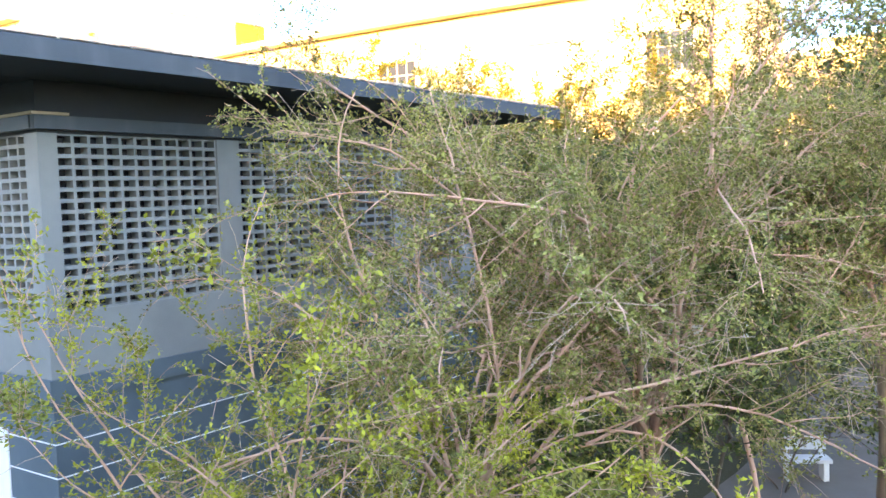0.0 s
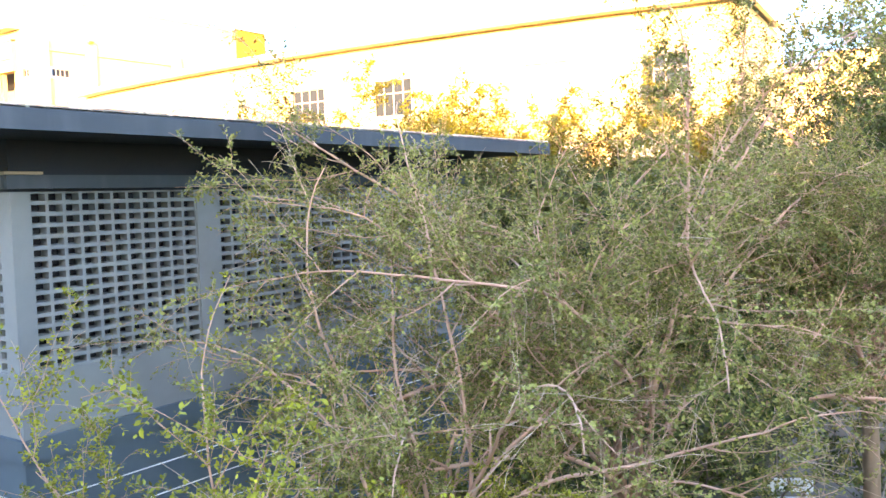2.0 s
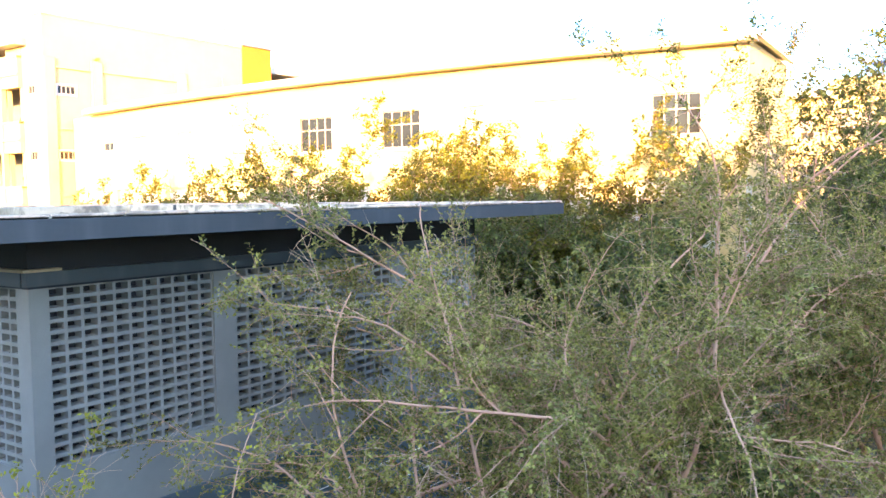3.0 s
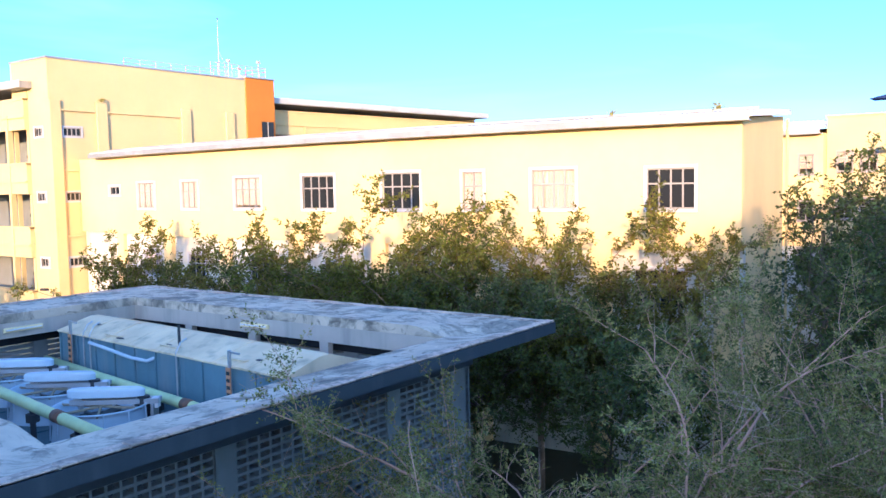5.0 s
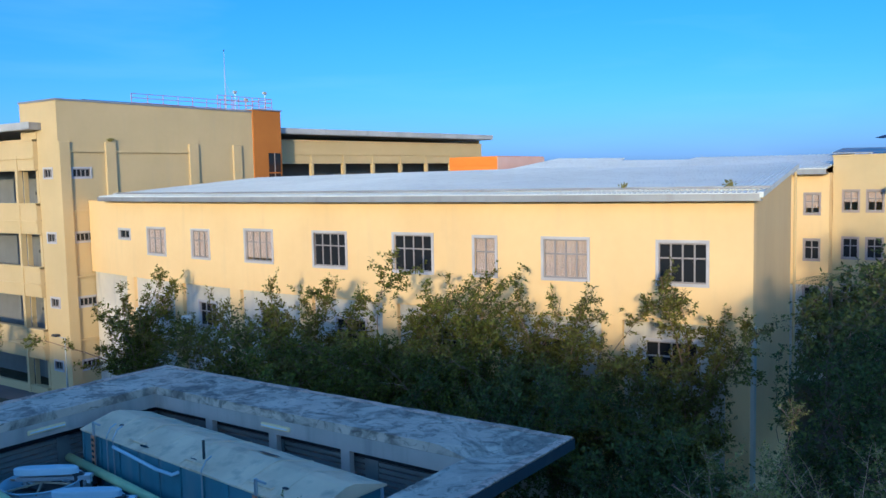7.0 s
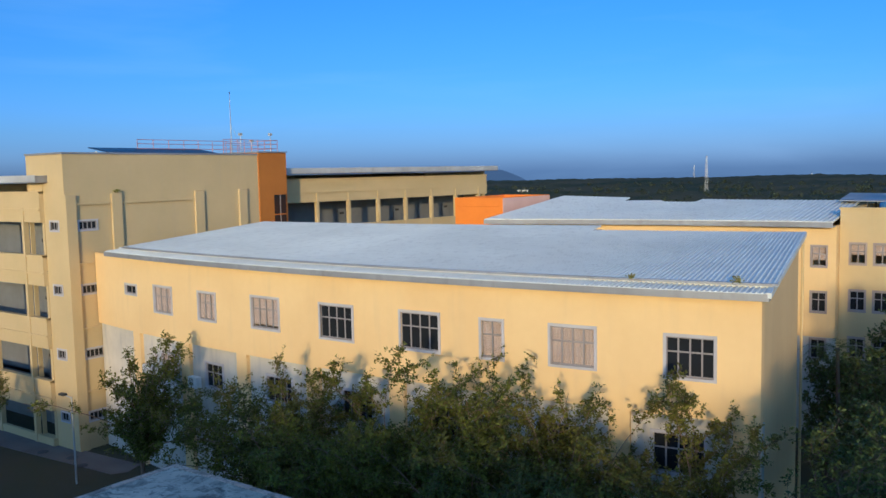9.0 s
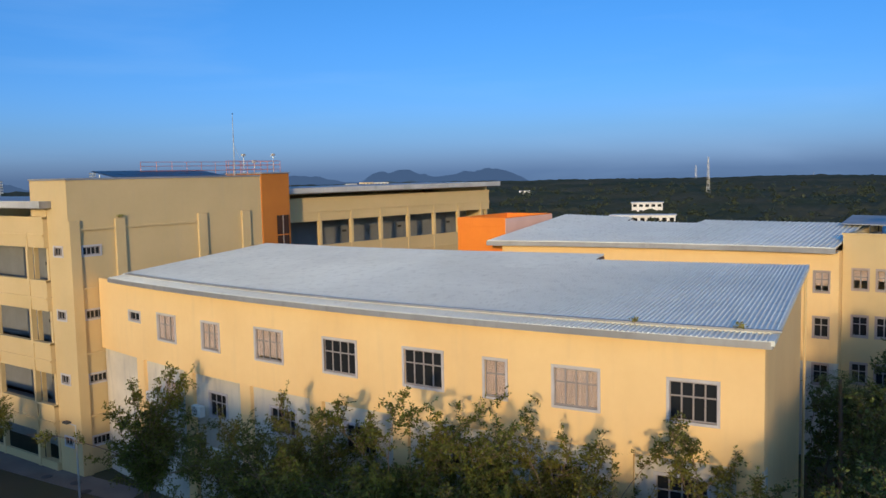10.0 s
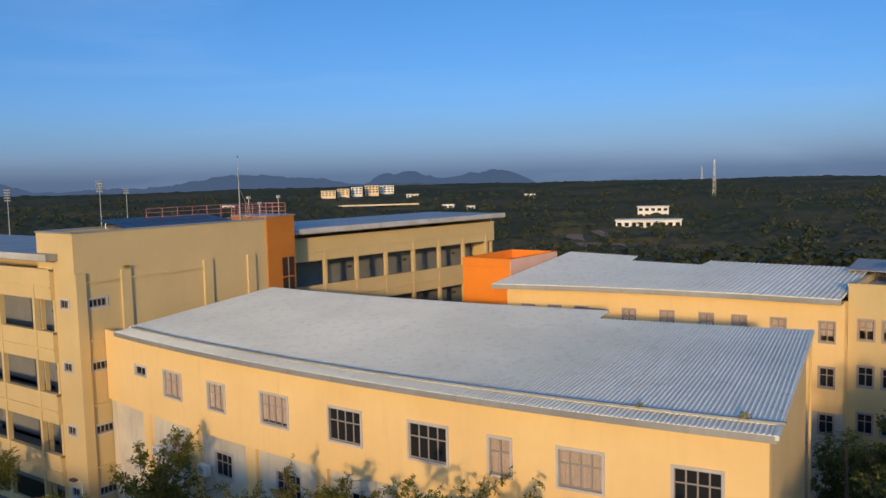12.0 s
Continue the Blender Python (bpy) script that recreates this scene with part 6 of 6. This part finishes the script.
# second row, behind the plant room
ROW2 = "trees of the second row"
tree("tree", "dark green tree behind the plant room", (-7.6, 21.8), [(-7.6, 21.8, 4.2, 2.6, 2.4, 2.2), (-5.6, 22.6, 3.4, 2.2, 2.2, 2.2)], 700, 41, LEAF_DARK, DARK_BARK, 2, 0.33, 0.095, 0.025, 7, tip=0.004, group=ROW2)
tree("tree", "dark green bushy tree shading the path", (-2.2, 24.0), [(-2.4, 24.4, 7.3, 3.0, 2.8, 3.7), (-4.0, 25.2, 7.0, 1.7, 1.7, 3.0), (-3.6, 23.8, 3.8, 2.4, 2.4, 2.6), (-0.8, 22.6, 5.0, 2.8, 2.6, 3.6)], 2100, 42, LEAF_DARK, DARK_BARK, 2, 0.33, 0.095, 0.025, 7, tip=0.004, group=ROW2)
tree("tree", "tall green tree beside the end wall", (0.5, 27.0), [(-0.2, 27.0, 7.2, 3.4, 3.2, 3.4), (3.0, 26.0, 7.0, 3.2, 3.0, 3.4), (-2.8, 28.6, 6.2, 2.0, 2.0, 3.2)], 2000, 43, LEAF_DARK, BARK, 2, 0.36, 0.10, 0.026, 7, tip=0.004, bare=120, group=ROW2)
# its two right-hand lobes stand out of view, raised to shade the corner block
tree("tree", "tall dark tree before the corner block", (1.5, 38.0), [(-4.0, 38.4, 6.0, 2.8, 3.0, 3.4), (-6.0, 38.5, 6.0, 1.4, 2.2, 3.6), (-5.6, 42.0, 5.0, 1.6, 2.4, 3.4), (-2.6, 33.4, 6.4, 3.0, 3.0, 3.8), (0.8, 38.0, 8.6, 3.8, 3.8, 4.6), (4.4, 36.0, 8.4, 3.6, 3.6, 4.4)], 1700, 44, LEAF_DARK, DARK_BARK, 2, 0.45, 0.145, 0.038, 7, tip=0.005, group=ROW2)
tree("tree", "broad dark tree before the corner block", (-3.0, 50.0), [(-3.6, 50.0, 5.8, 3.6, 3.4, 3.6), (1.0, 50.0, 6.6, 4.0, 3.8, 3.8), (-6.6, 53.5, 5.4, 2.0, 1.8, 3.8), (-8.0, 50.0, 4.0, 1.4, 2.0, 3.6)], 1000, 45, LEAF_DARK, DARK_BARK, 2, 0.5, 0.16, 0.04, 8, tip=0.006, group=ROW2)
tree("tree", "dark leafy tree filling the gap behind the end wall", (-9.7, 50.8), [(-9.8, 50.6, 3.4, 1.3, 2.2, 3.8), (-9.2, 53.5, 3.0, 1.6, 2.0, 3.2)], 420, 46, LEAF_DARK, DARK_BARK, 2, 0.45, 0.15, 0.038, 7, tip=0.006, group=ROW2)
# the row along the bowed front
for bx, by, fork_z, limbs, pitch, length, reach, mat, sd, lab in (
    (-38.8, 27.3, 1.4, 19, (77, 89), (5.2, 8.0), 0.19, LEAF_GARDEN, 51, "slim olive tree with bare twigs before the front"),
    (-26.6, 26.4, 1.6, 20, (54, 88), (6.2, 8.4), 0.26, LEAF_BRONZE, 52, "bronze-green airy tree before the front"),
    (-20.0, 25.6, 1.8, 22, (48, 84), (6.4, 8.6), 0.27, LEAF_GARDEN, 53, "broad flat-topped olive tree before the front"),
    (-16.4, 25.4, 1.5, 18, (50, 84), (6.0, 8.4), 0.26, LEAF_GARDEN, 63, "low olive tree between two taller ones"),
    (-13.4, 26.6, 2.0, 20, (68, 88), (6.2, 8.6), 0.22, LEAF_BRONZE, 54, "grey-stemmed airy tree with sparse leaves"),
    (-8.9, 27.6, 2.2, 16, (74, 89), (5.2, 7.8), 0.20, LEAF_BRONZE, 55, "slender airy tree by the block's corner"),
):
    arching_tree("tree", lab, (bx, by), fork_z, limbs, sd, mat, WARM_BARK, 2 * math.pi, pitch, length, 0.045, 1, 0.32, 0.135,
                 (2.6, 3.3), (reach, 0.42), (-0.035, 0.03, -0.12), (0.09, 0.10, 0.12), (0.08, 0.1), 0.06, thickness=0.11, group="trees along the bowed front", twig_leaves=7)
for bx, by, lob, n, mat, sd, lab in (
    (-15.0, 24.0, [(-15.0, 24.0, 4.8, 2.8, 2.2, 2.8), (-12.4, 23.4, 4.6, 2.4, 2.0, 2.8)], 1000, LEAF_DARK, 56, "dark green tree between path and building"),
    (-30.2, 27.4, [(-30.2, 27.4, 4.2, 1.7, 1.7, 2.8)], 300, LEAF_GARDEN, 57, "low olive bush under the windows"),
    (-22.6, 27.2, [(-22.6, 27.2, 3.4, 2.6, 2.0, 2.8)], 420, LEAF_DARK, 58, "dark bush under the trees"),
    (-10.4, 25.4, [(-10.2, 25.2, 4.0, 2.1, 2.0, 3.0)], 420, LEAF_DARK, 66, "dark bush beside the path"),
    (-53.5, 26.2, [(-53.5, 26.2, 3.8, 1.5, 1.5, 1.8)], 260, LEAF_GARDEN, 59, "small olive tree on the yard's edge"),
):
    tree("tree", lab, (bx, by), lob, n, sd, mat, DARK_BARK, 3, 0.36, 0.082, 0.023, 7, fork=0.4, tip=0.0045, droop=0.05, group="trees along the bowed front")


def palm(x, y, h, seed):
    r = np.random.default_rng(seed)
    z = ground_z(x, y)
    t = thing("palm", "dark feather palm in the gap behind the end wall", "palm", (x, y, z), group="palms")
    part("trunk", Shape().tube([(x, y, z - 0.1), (x + 0.1, y, z + h * 0.5), (x, y, z + h)], [0.14, 0.11, 0.09], 8), DARK_BARK, t)
    for k in range(13):
        a, up = 2 * math.pi * k / 13 + r.uniform(-0.2, 0.2), r.uniform(0.1, 1.1)
        sh = Shape()
        L = r.uniform(1.5, 2.2)
        spine = [Vector((x + math.cos(a) * L * s * math.cos(up * (1 - s)), y + math.sin(a) * L * s * math.cos(up * (1 - s)), z + h + L * (s * math.sin(up) - 0.75 * s * s))) for s in [i / 14 for i in range(15)]]
        for i in range(1, 15):
            d = (spine[i] - spine[i - 1]).normalized()
            sd = d.cross(Vector((0, 0, 1))).normalized()
            for s in (-1, 1):
                q = spine[i] + sd * s * 0.45 * math.sin(math.pi * min(1, i / 13)) + d * 0.25 - Vector((0, 0, 0.15))
                sh.add([spine[i], spine[i] + d * 0.05, q], [(0, 1, 2)])
        part("frond", sh, LEAF_DARK, t)


palm(-8.6, 47.5, 8.0, 1)
palm(-8.2, 50.5, 6.5, 2)
palm(-7.2, 45.5, 5.2, 3)

# ---- far woods ----
rw = np.random.default_rng(77)


CLEARINGS = [(*bearing(a, d), r) for a, d, r in ((23.0, 590, 30), (21.0, 600, 22), (25.0, 600, 22), (22.5, 700, 25), (27.5, 560, 26), (27.6, 640, 20), (28.0, 760, 16), (27.4, 500, 22), (24.0, 500, 20), (20.0, 470, 20), (44.0, 1150, 40), (42.5, 1190, 40), (41.0, 1230, 40), (40.0, 1260, 40), (43.0, 990, 40), (40.5, 930, 40), (38.4, 900, 30))]


def woods(count, near, far, size, faces, seed):
    """Clumped crowns of leafy faces over the hills, in the half of the land that is in view."""
    r = np.random.default_rng(seed)
    a = np.radians(r.uniform(2, 70, count))
    d = near * (far / near) ** (r.random(count) ** 0.8)
    x, y = -np.sin(a) * d, np.cos(a) * d + 10
    keep = np.array([(not (-82 < u < 12 and v < 92)) and noise.noise((u * 0.012, v * 0.012, 5.0)) > -0.33 and not any((u - cx) ** 2 + (v - cy) ** 2 < cr * cr for cx, cy, cr in CLEARINGS) for u, v in zip(x, y)])
    x, y, d = x[keep], y[keep], d[keep]
    n = len(x)
    g = np.array([ground_z(u, v) for u, v in zip(x, y)])
    s = size * r.uniform(0.6, 1.4, n) * (1 + d / 5000)
    o = r.normal(size=(n, faces, 3))
    o /= np.linalg.norm(o, axis=2)[:, :, None]
    o[:, :, 2] = np.abs(o[:, :, 2])
    lump = 1 + 0.35 * r.normal(size=(n, faces, 1)).clip(-1, 1)
    c = np.stack([x, y, g + s * 0.25], axis=1)[:, None, :] + o * lump * s[:, None, None] * np.array([0.75, 0.75, 1.0])
    u = np.cross(o, r.normal(size=o.shape))
    u /= np.linalg.norm(u, axis=2)[:, :, None]
    w = np.cross(u, o * 0.8 + r.normal(size=o.shape) * 0.2)
    w /= np.linalg.norm(w, axis=2)[:, :, None]
    f = s[:, None, None] * r.uniform(0.16, 0.30, (n, faces, 1))
    V = np.stack([c - u * f, c + w * f * 0.8, c + u * f, c - w * f * 0.8], axis=2).reshape(-1, 3)
    sh = Shape()
    sh.v = V
    sh.f = np.arange(n * faces)[:, None] * 4 + np.array([[0, 1, 2, 3]])
    return sh


def canopy(near, far, spokes, rings):
    """The closed roof of far woods as one lumpy sheet over the hills."""
    sh = Shape()
    v = []
    for i in range(rings):
        d = near * (far / near) ** (i / (rings - 1))
        for j in range(spokes):
            a = radians(-10 + 95 * j / (spokes - 1))
            x, y = -math.sin(a) * d, math.cos(a) * d + 10
            open_land = any((x - cx) ** 2 + (y - cy) ** 2 < cr * cr for cx, cy, cr in CLEARINGS)
            h = 1.0 + 3.2 * noise.noise((x * 0.11, y * 0.11, 1.0)) + 1.6 * noise.noise((x * 0.31, y * 0.31, 4.0)) + 2.5 * noise.noise((x * 0.02, y * 0.02, 9.0))
            v.append((x, y, ground_z(x, y) + (-1.5 if open_land else h + 1.5)))
    sh.v = np.array(v)
    i, j = np.meshgrid(np.arange(rings - 1), np.arange(spokes - 1), indexing="ij")
    q = (i * spokes + j).ravel()
    sh.f = np.stack([q, q + spokes, q + spokes + 1, q + 1], axis=1)
    return sh


solo("woods", woods(2400, 110, 460, 2.9, 75, 5), LEAF_FAR, "dark green mixed woods beyond the buildings", "woods", kind="stuff")
solo("woods", canopy(400, 2250, 420, 180), CANOPY, "closed canopy of distant dark wooded hills", "woods", kind="stuff")
solo("woods", woods(2000, 440, 1300, 3.4, 32, 6), LEAF_FAR, "distant dark tree crowns on the hills", "woods", kind="stuff")
